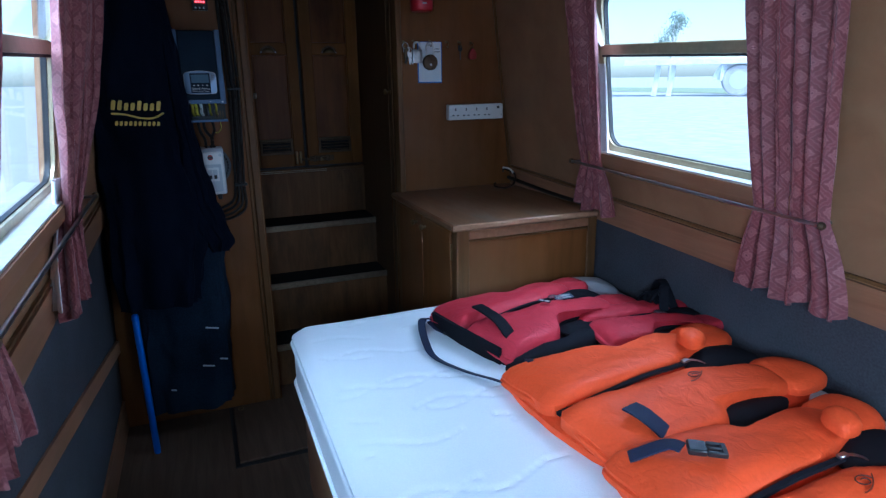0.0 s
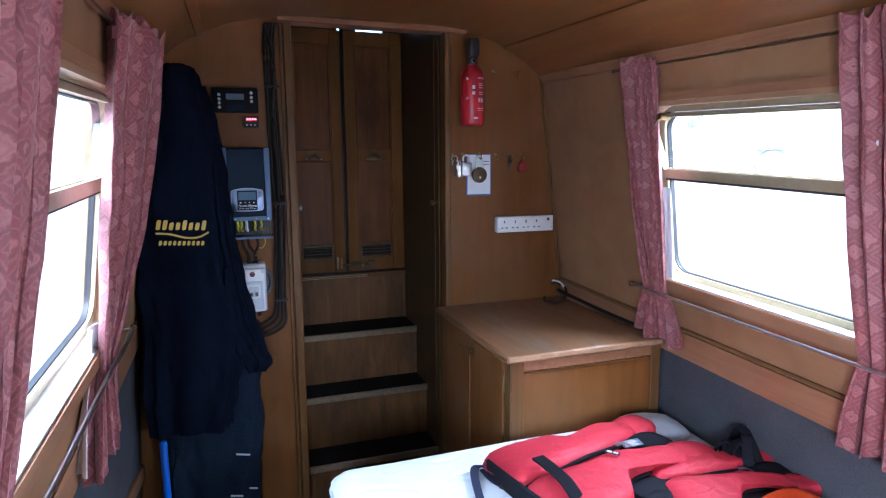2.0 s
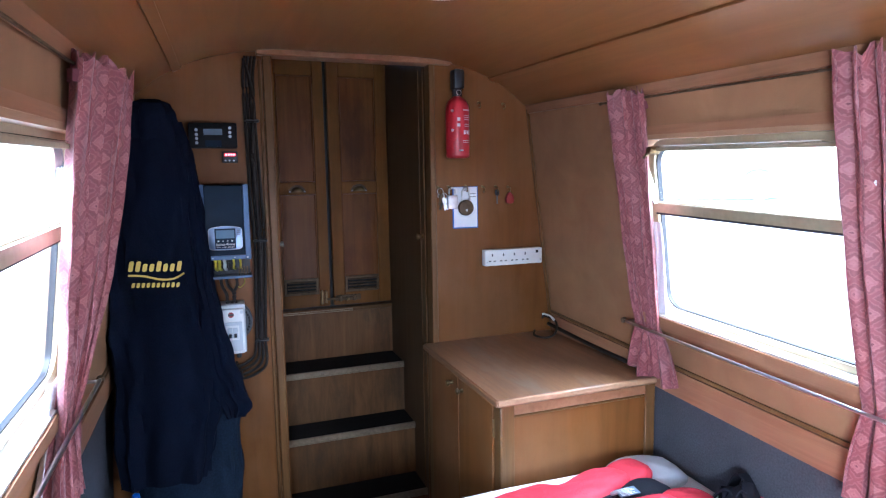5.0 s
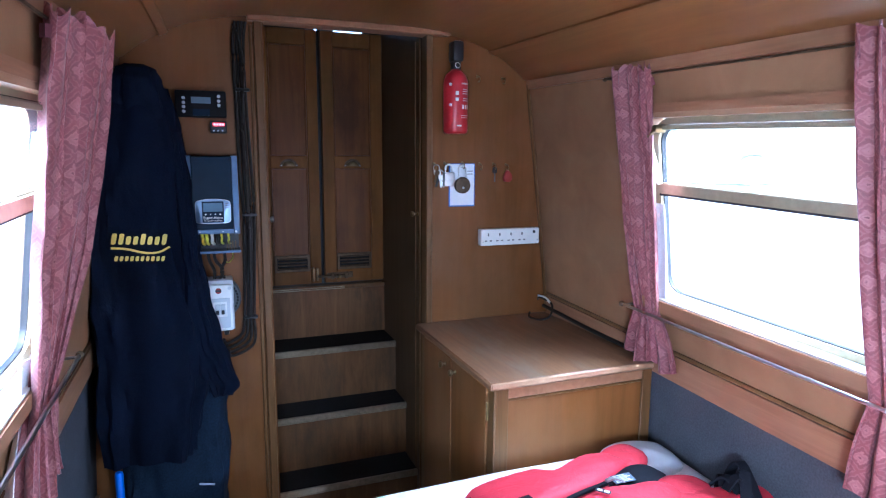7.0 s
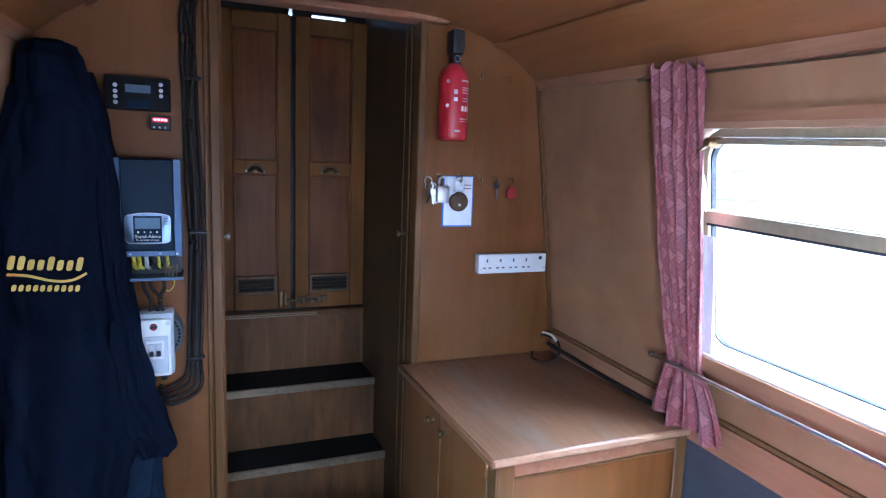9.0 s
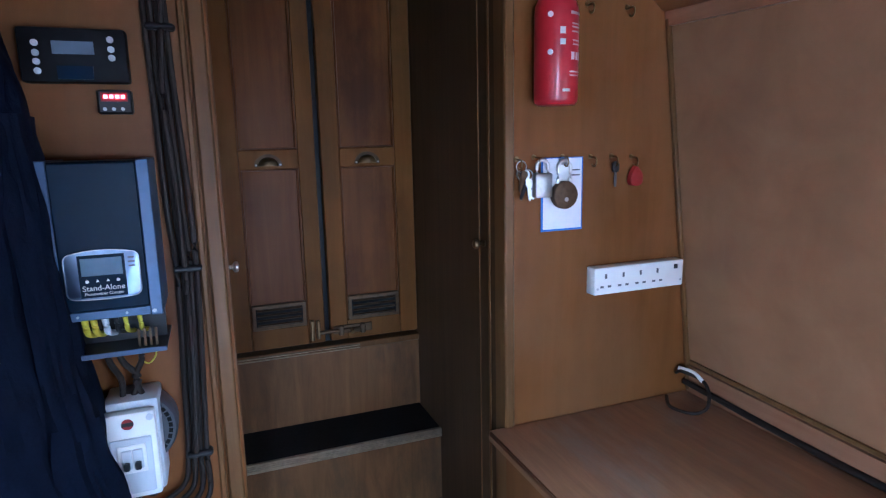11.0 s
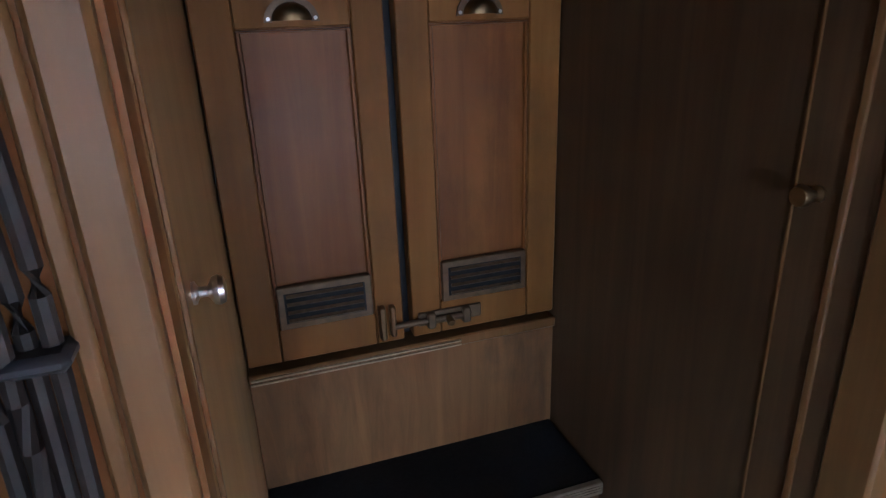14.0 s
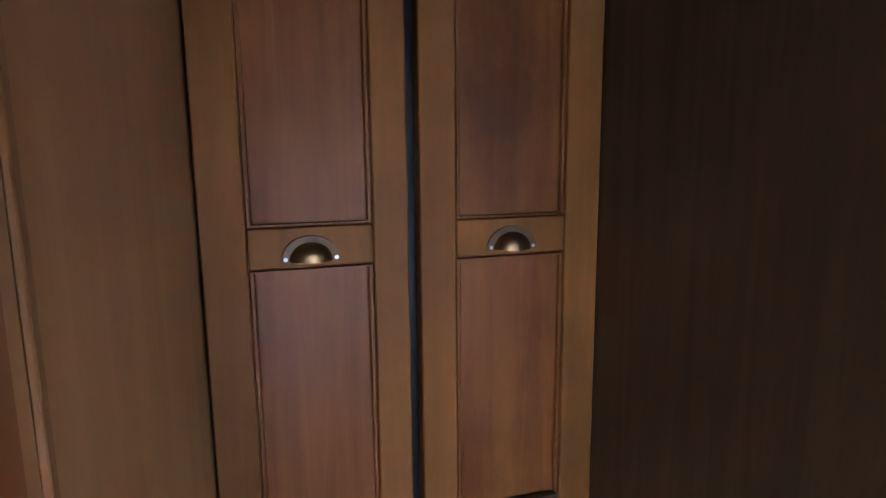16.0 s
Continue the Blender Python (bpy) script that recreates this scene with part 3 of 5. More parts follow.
def window_unit(name, side, y0, y1):
    """A cabin window: wood lining, rounded metal frame, hopper above a fixed pane."""
    w = thing(name, wp(side, (y0 + y1) / 2, WIN_Z0), "metal-framed cabin window with an open hopper pane above", "window", kind="structure")
    z0, z1 = WIN_Z0, WIN_Z1
    upv = (1, 0, 0)
    for nm, ya, yb, za, zb in (("lining_board", y0, y0 + 0.014, z0, z1), ("lining_board", y1 - 0.014, y1, z0, z1), ("lining_board", y0 + 0.014, y1 - 0.014, z1 - 0.014, z1)):
        bm = bmesh.new()
        wall_block(bm, side, ya, yb, za, zb, -0.010, 0.068)
        part(nm, bm, LIPPING, w)
    for ya, yb, za, zb in ((y0 - 0.028, y0, z0 - 0.02, z1 + 0.026), (y1, y1 + 0.028, z0 - 0.02, z1 + 0.026), (y0, y1, z1, z1 + 0.026)):
        bm = bmesh.new()
        wall_block(bm, side, ya, yb, za, zb, -0.012, -0.001)
        part("architrave", bm, TRIM_Y, w)
    bm = bmesh.new()
    wall_block(bm, side, y0 - 0.03, y1 + 0.03, z0 - 0.022, z0 + 0.014, -0.030, 0.068)
    part("window_sill", bm, TRIM_Y, w)
    bm = bmesh.new()
    wall_block(bm, side, y0 + 0.016, y1 - 0.016, z0 + 0.0145, z0 + 0.0205, -0.024, 0.024)
    part("sill_flange", bm, PALEALU, w, "pale metal flange on the sill")
    a0, a1, b0, b1 = y0 + 0.026, y1 - 0.026, z0 + 0.026, z1 - 0.026
    loop = round_rect(a0, a1, b0, b1, 0.065, 8)
    part("window_frame", sweep([wp(side, y, z, 0.036) for y, z in loop], rect(0.026, 0.024), True, upv), ALU, w, "brassy metal window frame")
    part("window_seal", sweep([wp(side, y, z, 0.042) for y, z in round_rect(a0 + 0.013, a1 - 0.013, b0 + 0.013, b1 - 0.013, 0.055, 8)], rect(0.006, 0.016), True, upv), RUBSEAL, w)
    zt = 1.505
    part("transom", sweep([wp(side, a0 + 0.008, zt, 0.028), wp(side, a1 - 0.008, zt, 0.028)], rect(0.03, 0.030), False, (0, 0, 1)), ALU, w, "brassy metal transom")
    part("transom_seal", sweep([wp(side, a0 + 0.012, zt - 0.019, 0.030), wp(side, a1 - 0.012, zt - 0.019, 0.030)], rect(0.022, 0.007), False, (0, 0, 1)), RUBSEAL, w)
    lo = [(y, z) for y, z in round_rect(a0 + 0.010, a1 - 0.010, b0 + 0.010, b1 - 0.010, 0.055, 8)]
    bm = slab([q for q in lo[:9]] + [(a1 - 0.010, zt - 0.010), (a0 + 0.010, zt - 0.010)] + [q for q in lo[27:]], lambda y, z, d: wp(side, y, z, 0.040 + d), 0.004)
    p = part("pane", bm, GLASS, w)
    p.visible_shadow = False
    up = [(y, z) for y, z in lo if z > zt + 0.01]
    bm = slab([(a1 - 0.010, zt + 0.010)] + up + [(a0 + 0.010, zt + 0.010)], lambda y, z, d: wp(side, y, z, 0.036 - 0.30 * (z - zt) + d), 0.004)
    p = part("pane", bm, GLASS, w)
    p.visible_shadow = False
    # hopper frame tilted a little inwards, its stay and catch
    bm = sweep([wp(side, y, z, 0.036 - 0.30 * (z - zt)) for y, z in [(a1 - 0.012, zt + 0.014), (a1 - 0.012, b1 - 0.02), (a0 + 0.012, b1 - 0.02), (a0 + 0.012, zt + 0.014)]], rect(0.010, 0.010), True, upv)
    part("hopper_frame", bm, ALU, w)
    for ye in (a1 - 0.016, a0 + 0.013):
        bm = slab([(0.030, zt + 0.004), (0.012, zt + 0.012), (-0.046, zt + 0.105), (-0.026, zt + 0.125), (-0.002, zt + 0.118)], lambda d, z, h: wp(side, ye + 0.003 * h / 0.003, z, d), 0.003)
        part("hopper_stay", bm, WHITEPL, w, "pale hopper stay plate")
    yk = y1 - 0.10
    bm = cyl(wp(side, yk, b1 - 0.022, -0.006), wp(side, yk, b1 - 0.022, -0.044), 0.014, 0.011, 14, bevel=0.003)
    sweep([wp(side, yk, b1 - 0.024, -0.036), wp(side, yk + 0.03, b1 - 0.046, -0.040)], rect(0.010, 0.006), bm=bm)
    part("catch", bm, BRASS, w, "brass hopper catch")
    return w


# Only the first bay is in view; the rear windows are added to admit light.
for _i, (_side, _bay) in enumerate([(s, b) for b in BAYS for s in (1, -1)]):
    window_unit("window_%d" % (_i + 1), _side, *_bay)

# ---------------------------------------------------------------- outside
_bm = bmesh.new()
_rings = []
for _d in (0.0, 0.8, 2.5, 6, 14, 30, 70, 160, 400, 900):
    _q = []
    for _a, _b in ((0, 1), (1, 2), (2, 3), (3, 0)):
        _c = ((-0.75 - _d, -6 - _d), (1.75 + _d, -6 - _d), (1.75 + _d, 8 + _d), (-0.75 - _d, 8 + _d))
        for _k in range(8):
            _q.append(_bm.verts.new((_c[_a][0] + (_c[_b][0] - _c[_a][0]) * _k / 8, _c[_a][1] + (_c[_b][1] - _c[_a][1]) * _k / 8, 0.72)))
    _rings.append(_q)
_rings.insert(0, [_bm.verts.new((v.co.x, v.co.y, -0.7)) for v in _rings[0]])
for _a, _b in zip(_rings, _rings[1:]):
    for _k in range(32):
        _bm.faces.new((_a[_k], _a[(_k + 1) % 32], _b[(_k + 1) % 32], _b[_k]))
_bm.faces.new(_rings[0])
solo("ground", _bm, GRAVEL, "pale gravel yard beside the mooring", "ground", kind="structure")
_bm = bmesh.new()
for _x, _y, _w, _d in ((23, 17, 8, 44),):
    _v = [_bm.verts.new((_x + a * _w + 0.6 * math.sin(7 * b), _y + b * _d, 0.735)) for b in [k / 24 - 0.5 for k in range(25)] for a in (-0.5, 0.5)]
    for _k in range(24):
        _bm.faces.new((_v[2 * _k], _v[2 * _k + 1], _v[2 * _k + 3], _v[2 * _k + 2]))
solo("grass_strip", _bm, GRASS, "rough green grass strip beyond the gravel", "grass", kind="structure")

# ---------------------------------------------------------------- stair and cabin doors
stair = thing("stair", ((REC0 + REC1) / 2, 3.0, 0), "brown veneered stair with black rubber treads and brass nosings", "stair")
NOSES = ((2.718, 0.207), (2.885, 0.455), (3.052, 0.703))
for _k, (_y, _z) in enumerate(NOSES):
    _yb = NOSES[_k + 1][0] + 0.020 if _k < 2 else 3.272
    part("riser", box(REC0 + 0.001, REC1 - 0.001, _y + 0.012, _y + 0.030, max(0.0, _z - 0.248), _z - 0.0265), RISER, stair)
    part("tread", box(REC0 + 0.001, REC1 - 0.001, _y + 0.004, _yb, _z - 0.022, _z - 0.004, 0.002), TRIM, stair)
    part("tread_mat", box(REC0 + 0.004, REC1 - 0.004, _y + 0.014, _yb - 0.002, _z - 0.004, _z + 0.001, 0.001), RUBBER, stair, "black ribbed rubber tread mat")
    _bm = box(REC0 + 0.002, REC1 - 0.002, _y - 0.002, _y + 0.012, _z - 0.026, _z + 0.002, 0.002)
    for _d in (0.0, 0.006, 0.012):
        box(REC0 + 0.003, REC1 - 0.003, _y - 0.0045, _y - 0.001, _z - 0.018 + _d, _z - 0.0145 + _d, 0.001, bm=_bm)
    part("nosing", _bm, NOSING, stair, "worn ribbed brass nosing")
part("riser", box(REC0 + 0.001, REC1 - 0.001, 3.264, 3.280, 0.703, 0.938), RISER, stair)
_bm = box(REC0 + 0.001, REC1 - 0.001, 3.252, 3.31, 0.938, 0.960, 0.003)
part("door_sill", _bm, TRIM, stair)
_bm = bmesh.new()
for _d in (0.0, 0.008):
    box(REC0 + 0.004, REC0 + 0.40, 3.2485, 3.2535, 0.9405 + _d, 0.9445 + _d, 0.001, bm=_bm)
part("sill_strip", _bm, NOSING, stair, "worn brass sill strip")


def cup_handle(x, z, parent):
    """A half-round cup pull with a flat rim and two screws."""
    bm = bmesh.new()
    n, m, r = 18, 7, 0.030
    rings = []
    for j in range(m + 1):
        a = j / m * math.pi / 2
        rings.append([bm.verts.new((x + r * math.cos(math.pi * i / n) * math.cos(a), Y_DOOR - 0.003 - 0.024 * math.sin(a), z + 0.026 * math.sin(math.pi * i / n) * math.cos(a) ** 0.7 + 0.002)) for i in range(n + 1)])
    for a, b in zip(rings, rings[1:]):
        for i in range(n):
            bm.faces.new((a[i], a[i + 1], b[i + 1], b[i]))
    h = part("cup_handle", bm, BRASS, parent, "aged brass cup handle")
    out = [(0.041 * math.cos(math.pi * i / 20), 0.037 * math.sin(math.pi * i / 20)) for i in range(21)] + [(0.029 * math.cos(math.pi * i / 20), 0.025 * math.sin(math.pi * i / 20)) for i in range(20, -1, -1)]
    bm = slab([(x + a, z + b) for a, b in out], lambda a, b, d: (a, Y_DOOR - 0.0005 - d, b), 0.0035)
    part("rim", bm, BRASS_DULL, h)
    for s in (-1, 1):
        part("screw", cyl((x + s * 0.035, Y_DOOR - 0.003, z + 0.005), (x + s * 0.035, Y_DOOR - 0.006, z + 0.005), 0.003, seg=8), STEEL, h)


def louvre(x0, x1, z0, z1, parent):
    v = part("vent", box(x0, x1, Y_DOOR - 0.004, Y_DOOR + 0.010, z0, z1, 0.002), BRASS_DULL, parent, "tarnished brass louvred vent")
    w = x1 - x0
    part("vent_face", box(x0 + 0.012, x1 - 0.012, Y_DOOR - 0.0055, Y_DOOR - 0.0035, z0 + 0.012, z1 - 0.012), MATTBLACK, v)
    for k in range(4):
        zc = z0 + 0.018 + (z1 - z0 - 0.034) * k / 3
        bm = moved(box(-w / 2 + 0.016, w / 2 - 0.016, -0.003, 0.003, -0.0015, 0.0015), Matrix.Translation(((x0 + x1) / 2, Y_DOOR - 0.008, zc)) @ pose(0, 0, 0, 40, 0, 0))
        part("slat", bm, BRASS_DULL, v)


def cabin_door(name, x0, x1, p0, p1, label):
    d = thing(name, ((x0 + x1) / 2, Y_DOOR, 0.966), label, "door", "pair of cabin doors")
    z0, z1, ya, yb = 0.972, 2.168, Y_DOOR, Y_DOOR + 0.034
    for a, b in ((x0, p0), (p1, x1)):
        part("stile", box(a, b, ya, yb, z0, z1, 0.0025), DOORWOOD, d)
    for a, b in ((z0, 1.036), (1.533, 1.590), (2.098, z1)):
        part("rail", box(p0 + 0.0005, p1 - 0.0005, ya + 0.0006, yb, a, b, 0.002), DOORWOOD, d)
    for a, b in ((1.036, 1.533), (1.590, 2.098)):
        part("panel", box(p0 - 0.004, p1 + 0.004, ya + 0.012, ya + 0.024, a - 0.004, b + 0.004), PANELWOOD, d)
        bm = sweep([(p0 + 0.004, ya + 0.008, a + 0.004), (p1 - 0.004, ya + 0.008, a + 0.004), (p1 - 0.004, ya + 0.008, b - 0.004), (p0 + 0.004, ya + 0.008, b - 0.004)], circle(0.0045, 6), True, (0, 1, 0))
        part("moulding", bm, PANELWOOD, d)
    cup_handle((p0 + p1) / 2 - 0.002, 1.541, d)
    louvre(p0 + 0.004, p1 - 0.004, 1.036, 1.116, d)
    return d


door_l = cabin_door("cabin_door", REC0 + 0.004, 0.518, 0.292, 0.466, "reddish-brown panelled cabin door with brass latch staple")
door_r = cabin_door("cabin_door", 0.536, REC1 - 0.004, 0.592, 0.772, "reddish-brown panelled cabin door with sliding bolt")
part("latch_staple", box(0.470, 0.482, Y_DOOR - 0.018, Y_DOOR - 0.0005, 0.985, 1.052, 0.003), BRASS, door_l, "brass latch staple")
part("latch_staple", box(0.490, 0.501, Y_DOOR - 0.016, Y_DOOR - 0.0005, 0.988, 1.050, 0.003), BRASS, door_l, "brass latch staple")
_bm = box(0.545, 0.672, Y_DOOR - 0.006, Y_DOOR - 0.0005, 0.994, 1.022, 0.002)
_bolt = part("bolt_plate", _bm, BRASS_DULL, door_r, "tarnished brass bolt plate")
part("bolt", cyl((0.498, Y_DOOR - 0.013, 1.008), (0.648, Y_DOOR - 0.013, 1.008), 0.006, seg=12, bevel=0.001), BRASS_DULL, _bolt)
part("bolt_knob", cyl((0.602, Y_DOOR - 0.013, 1.008), (0.602, Y_DOOR - 0.034, 1.004), 0.007, seg=12, bevel=0.002), BRASS, _bolt)
for _x in (0.560, 0.630):
    part("bolt_keeper", box(_x, _x + 0.016, Y_DOOR - 0.021, Y_DOOR - 0.006, 0.992, 1.024, 0.003), BRASS_DULL, _bolt)


def pull_knob(name, at, axis, r, label, material, tall=1.0):
    prof = [(r * 0.75, 0), (r * 0.75, 0.003), (r * 0.35, 0.006), (r * 0.35, 0.014), (r * 0.9, 0.019), (r, 0.024), (r * 0.85, 0.029), (r * 0.3, 0.031)]
    return solo(name, lathe([(a, b * tall) for a, b in prof], at, axis, 18), material, label, "knob")


pull_knob("cupboard_knob", (REC0, 2.725, 1.347), (1, 0, 0), 0.012, "small bright chrome knob on the recess panel", CHROME, 0.8)
pull_knob("cupboard_knob", (REC1, 2.718, 1.352), (-1, 0, 0), 0.012, "small brass knob on the dark recess panel", BRASS)

# ---------------------------------------------------------------- end cabinet
cab = thing("end_cabinet", (1.10, 2.25, 0), "brown veneered end cabinet with two small doors", "cabinet")
CX, CY, CZ = 0.812, 1.905, 0.885
part("body", box(CX + 0.006, 1.398, CY + 0.006, Y_END - 0.002, 0.0, CZ), VENEER, cab)
for _a, _b in ((CX, CX + 0.045), (1.36, 1.398)):
    part("stile", box(_a, _b, CY - 0.006, CY + 0.004, 0.0, CZ, 0.002), TRIM, cab)
part("rail", box(CX + 0.045, 1.36, CY - 0.004, CY + 0.004, CZ - 0.035, CZ, 0.002), TRIM_Y, cab)
part("bead", box(CX + 0.045, 1.36, CY - 0.001, CY + 0.005, CZ - 0.045, CZ - 0.037, 0.002), TRIM, cab)
part("corner_post", box(CX - 0.004, CX + 0.004, CY - 0.004, CY + 0.040, 0.0, CZ, 0.002), TRIM, cab)
part("face_strip", box(CX - 0.002, CX + 0.005, 2.545, Y_END - 0.014, 0.0, CZ, 0.001), TRIM, cab)
for _y0, _y1, _yk in ((1.950, 2.246, 2.205), (2.252, 2.542, 2.303)):
    _d = part("door", box(CX - 0.008, CX + 0.006, _y0, _y1, 0.06, CZ - 0.010, 0.003), VENEER, cab)
    part("knob", lathe([(0.008, 0), (0.005, 0.004), (0.005, 0.012), (0.011, 0.016), (0.012, 0.021), (0.009, 0.026), (0.003, 0.028)], (CX - 0.008, _yk, 0.838), (-1, 0, 0), 16), BRASS, _d, "polished brass knob")
part("hinge", box(CX - 0.010, CX - 0.003, 1.938, 1.948, 0.77, 0.83, 0.002), BRASS, cab, "brass butt hinge")
wt = thing("worktop", (1.10, 2.25, CZ), "worn brown veneered worktop with a pale front lipping", "worktop")
part("board", box(CX - 0.020, 1.392, CY - 0.016, Y_END - 0.002, CZ + 0.001, CZ + 0.026, 0.003), WORKTOP, wt)
part("lipping", box(CX - 0.021, 1.392, CY - 0.024, CY - 0.016, CZ + 0.006, CZ + 0.027, 0.004), LIPPING, wt, "pale rounded wood lipping")
part("lipping", box(CX - 0.028, CX - 0.020, CY - 0.024, Y_END - 0.015, CZ + 0.006, CZ + 0.027, 0.004), WORKTOP, wt)
_wz = CZ + 0.026
wire = solo("loose_cable", tube([(1.352, 2.60, _wz + 0.06), (1.345, 2.57, _wz + 0.075), (1.37, 2.515, _wz + 0.058), (1.34, 2.47, _wz + 0.02), (1.30, 2.475, _wz + 0.004), (1.275, 2.53, _wz + 0.004), (1.30, 2.575, _wz + 0.012)], 0.0045), CABLE, "thin dark cable loop lying on the worktop", "cable")
solo("cable_end", tube([(1.345, 2.585, _wz + 0.080), (1.362, 2.55, _wz + 0.076), (1.366, 2.52, _wz + 0.062)], 0.0055, 6), WHITEPL, "short white cable end above the worktop", "cable")
# Black tube put in for the dark gap and shading between worktop and wall.
solo("worktop_gap_shade", tube([(1.384, 1.93, _wz + 0.012), (1.386, 2.25, _wz + 0.014), (1.382, 2.60, _wz + 0.03)], 0.008, 8, 10), CABLE, "black tube in place of the shaded gap behind the worktop", "conduit")

# ---------------------------------------------------------------- things on the end bulkhead
YB = Y_END


def screw_hook(x, z, group):
    h = thing("cup_hook", (x, YB, z), "small brass cup hook screwed into the bulkhead", "hook", group)
    part("flange", cyl((x, YB, z + 0.008), (x, YB - 0.003, z + 0.008), 0.006, seg=12), BRASS, h)
    pts = [(x, YB - 0.002, z + 0.008), (x, YB - 0.012, z + 0.006)] + [(x, YB - 0.018 - 0.010 * math.sin(a), z - 0.004 + 0.011 * math.cos(a)) for a in (0.3, 1.1, 1.9, 2.7, 3.5, 4.2)]
    part("crook", tube(pts, 0.0017, 4, 8), BRASS, h)
    return h


for _x, _z in ((1.052, 1.900), (1.163, 1.898)):
    screw_hook(_x, _z, "upper hooks")
for _x, _z in ((0.868, 1.553), (0.913, 1.556), (0.990, 1.556), (1.067, 1.553), (1.128, 1.553), (1.187, 1.550)):
    screw_hook(_x, _z, "key hooks")

ss = thing("socket_strip", (1.199, YB, 1.222), "white four-gang socket strip fixed to the bulkhead", "socket strip")
part("body", box(1.063, 1.335, YB - 0.036, YB - 0.0005, 1.224, 1.292, 0.004, seg=2), WHITEPL, ss)
for _k in range(4):
    _x = 1.096 + 0.052 * _k
    for _dx, _dz, _w, _h in ((0.0, 0.013, 0.006, 0.012), (-0.011, -0.013, 0.010, 0.005), (0.011, -0.013, 0.010, 0.005)):
        part("pin_slot", box(_x + _dx - _w / 2, _x + _dx + _w / 2, YB - 0.0367, YB - 0.0355, 1.257 + _dz - _h / 2, 1.257 + _dz + _h / 2), PRINT, ss)
part("neon", box(1.303, 1.315, YB - 0.0385, YB - 0.0355, 1.270, 1.282, 0.001), BLACKPL, ss, "small black switch")
for _x in (1.072, 1.326):
    part("screw", cyl((_x, YB - 0.035, 1.240), (_x, YB - 0.0372, 1.240), 0.003, seg=10), STEEL, ss)

pad = thing("note_card", (0.985, YB, 1.388), "white notepaper on a blue card hung from a hook", "note")
part("card", box(0.930, 1.044, YB - 0.006, YB - 0.004, 1.388, 1.562, 0.0008), BLUEEDGE, pad, "blue backing card")
part("sheet", box(0.935, 1.040, YB - 0.0075, YB - 0.0062, 1.393, 1.560, 0.0005), PAPER, pad)
part("clip", box(0.975, 1.000, YB - 0.012, YB - 0.0077, 1.545, 1.560, 0.002), STEEL, pad)
for _z in (1.530, 1.518):
    part("written_line", box(1.008, 1.034, YB - 0.0079, YB - 0.0076, _z, _z + 0.003), PRINT, pad)


def padlock(name, x, z, w, h, shackle, material, label, y, disc=False):
    p = thing(name, (x, y, z - h), label, "padlock", "padlocks on hooks")
    if disc:
        part("body", cyl((x, y, z - h / 2), (x, y - 0.022, z - h / 2), h / 2, seg=28, bevel=0.005), material, p)
        part("keyhole", cyl((x, y - 0.0218, z - h / 2 - 0.010), (x, y - 0.0232, z - h / 2 - 0.010), 0.005, seg=12), STEEL, p)
    else:
        part("body", box(x - w / 2, x + w / 2, y - 0.022, y, z - h, z, 0.004, seg=2), material, p)
    r = w * 0.32
    pts = [(x - r, y - 0.011, z - 0.006), (x - r, y - 0.011, z + shackle - r)] + [(x - r * math.cos(a), y - 0.011, z + shackle - r + r * math.sin(a)) for a in (0.5, 1.1, 1.57, 2.1, 2.7)] + [(x + r, y - 0.011, z + shackle - r), (x + r, y - 0.011, z - 0.006)]
    part("shackle", tube(pts, 0.0042, 3, 10), CHROME, p, "bright steel shackle")
    return p


padlock("padlock", 0.922, 1.528, 0.044, 0.056, 0.030, STEEL, "steel padlock hanging on a brass hook", YB - 0.014)
padlock("padlock", 0.983, 1.508, 0.052, 0.066, 0.046, BRASS_DULL, "round brass padlock hanging over the notepaper", YB - 0.010, True)


def key_bunch(x, z, n, label, seed):
    k = thing("key_bunch", (x, YB - 0.02, z - 0.06), label, "keys")
    ring = [(x + 0.013 * math.cos(a), YB - 0.018, z - 0.006 + 0.013 * math.sin(a)) for a in [2 * math.pi * i / 14 for i in range(14)]]
    part("ring", sweep(ring, circle(0.0013, 6), True, (0, 1, 0)), STEEL, k)
    rnd = random.Random(seed)
    for i in range(n):
        ang = rnd.uniform(-28, 28)
        bm = slab(closed_path([(0.009, 0), (0.006, 0.010), (-0.006, 0.010), (-0.009, 0), (-0.005, -0.009), (-0.003, -0.034), (0.003, -0.036), (0.005, -0.009)], 3), lambda a, b, d: (a, -d, b), 0.002)
        part("key", moved(bm, Matrix.Translation((x + rnd.uniform(-0.008, 0.008), YB - 0.010 - 0.005 * i, z - 0.026)) @ pose(0, 0, 0, 0, ang, rnd.uniform(-25, 25))), (STEEL, BRASS_DULL, BLACKPL)[i % 3], k)
    return k


key_bunch(0.872, 1.550, 5, "bunch of dark and steel keys on a brass hook", 3)
key_bunch(0.888, 1.530, 4, "bunch of steel keys beside a padlock", 8)
_k = thing("black_key", (1.128, YB - 0.02, 1.49), "black-headed key hanging on a brass hook", "key")
part("head", slab(round_rect(1.119, 1.137, 1.522, 1.548, 0.007), lambda a, b, d: (a, YB - 0.016 - d, b), 0.006, 0.001), BLACKPL, _k)
part("blade", box(1.125, 1.131, YB - 0.020, YB - 0.018, 1.487, 1.524), PRINT, _k)
_k = thing("red_key_float", (1.187, YB - 0.02, 1.487), "red plastic key float hanging on a brass hook", "key float")
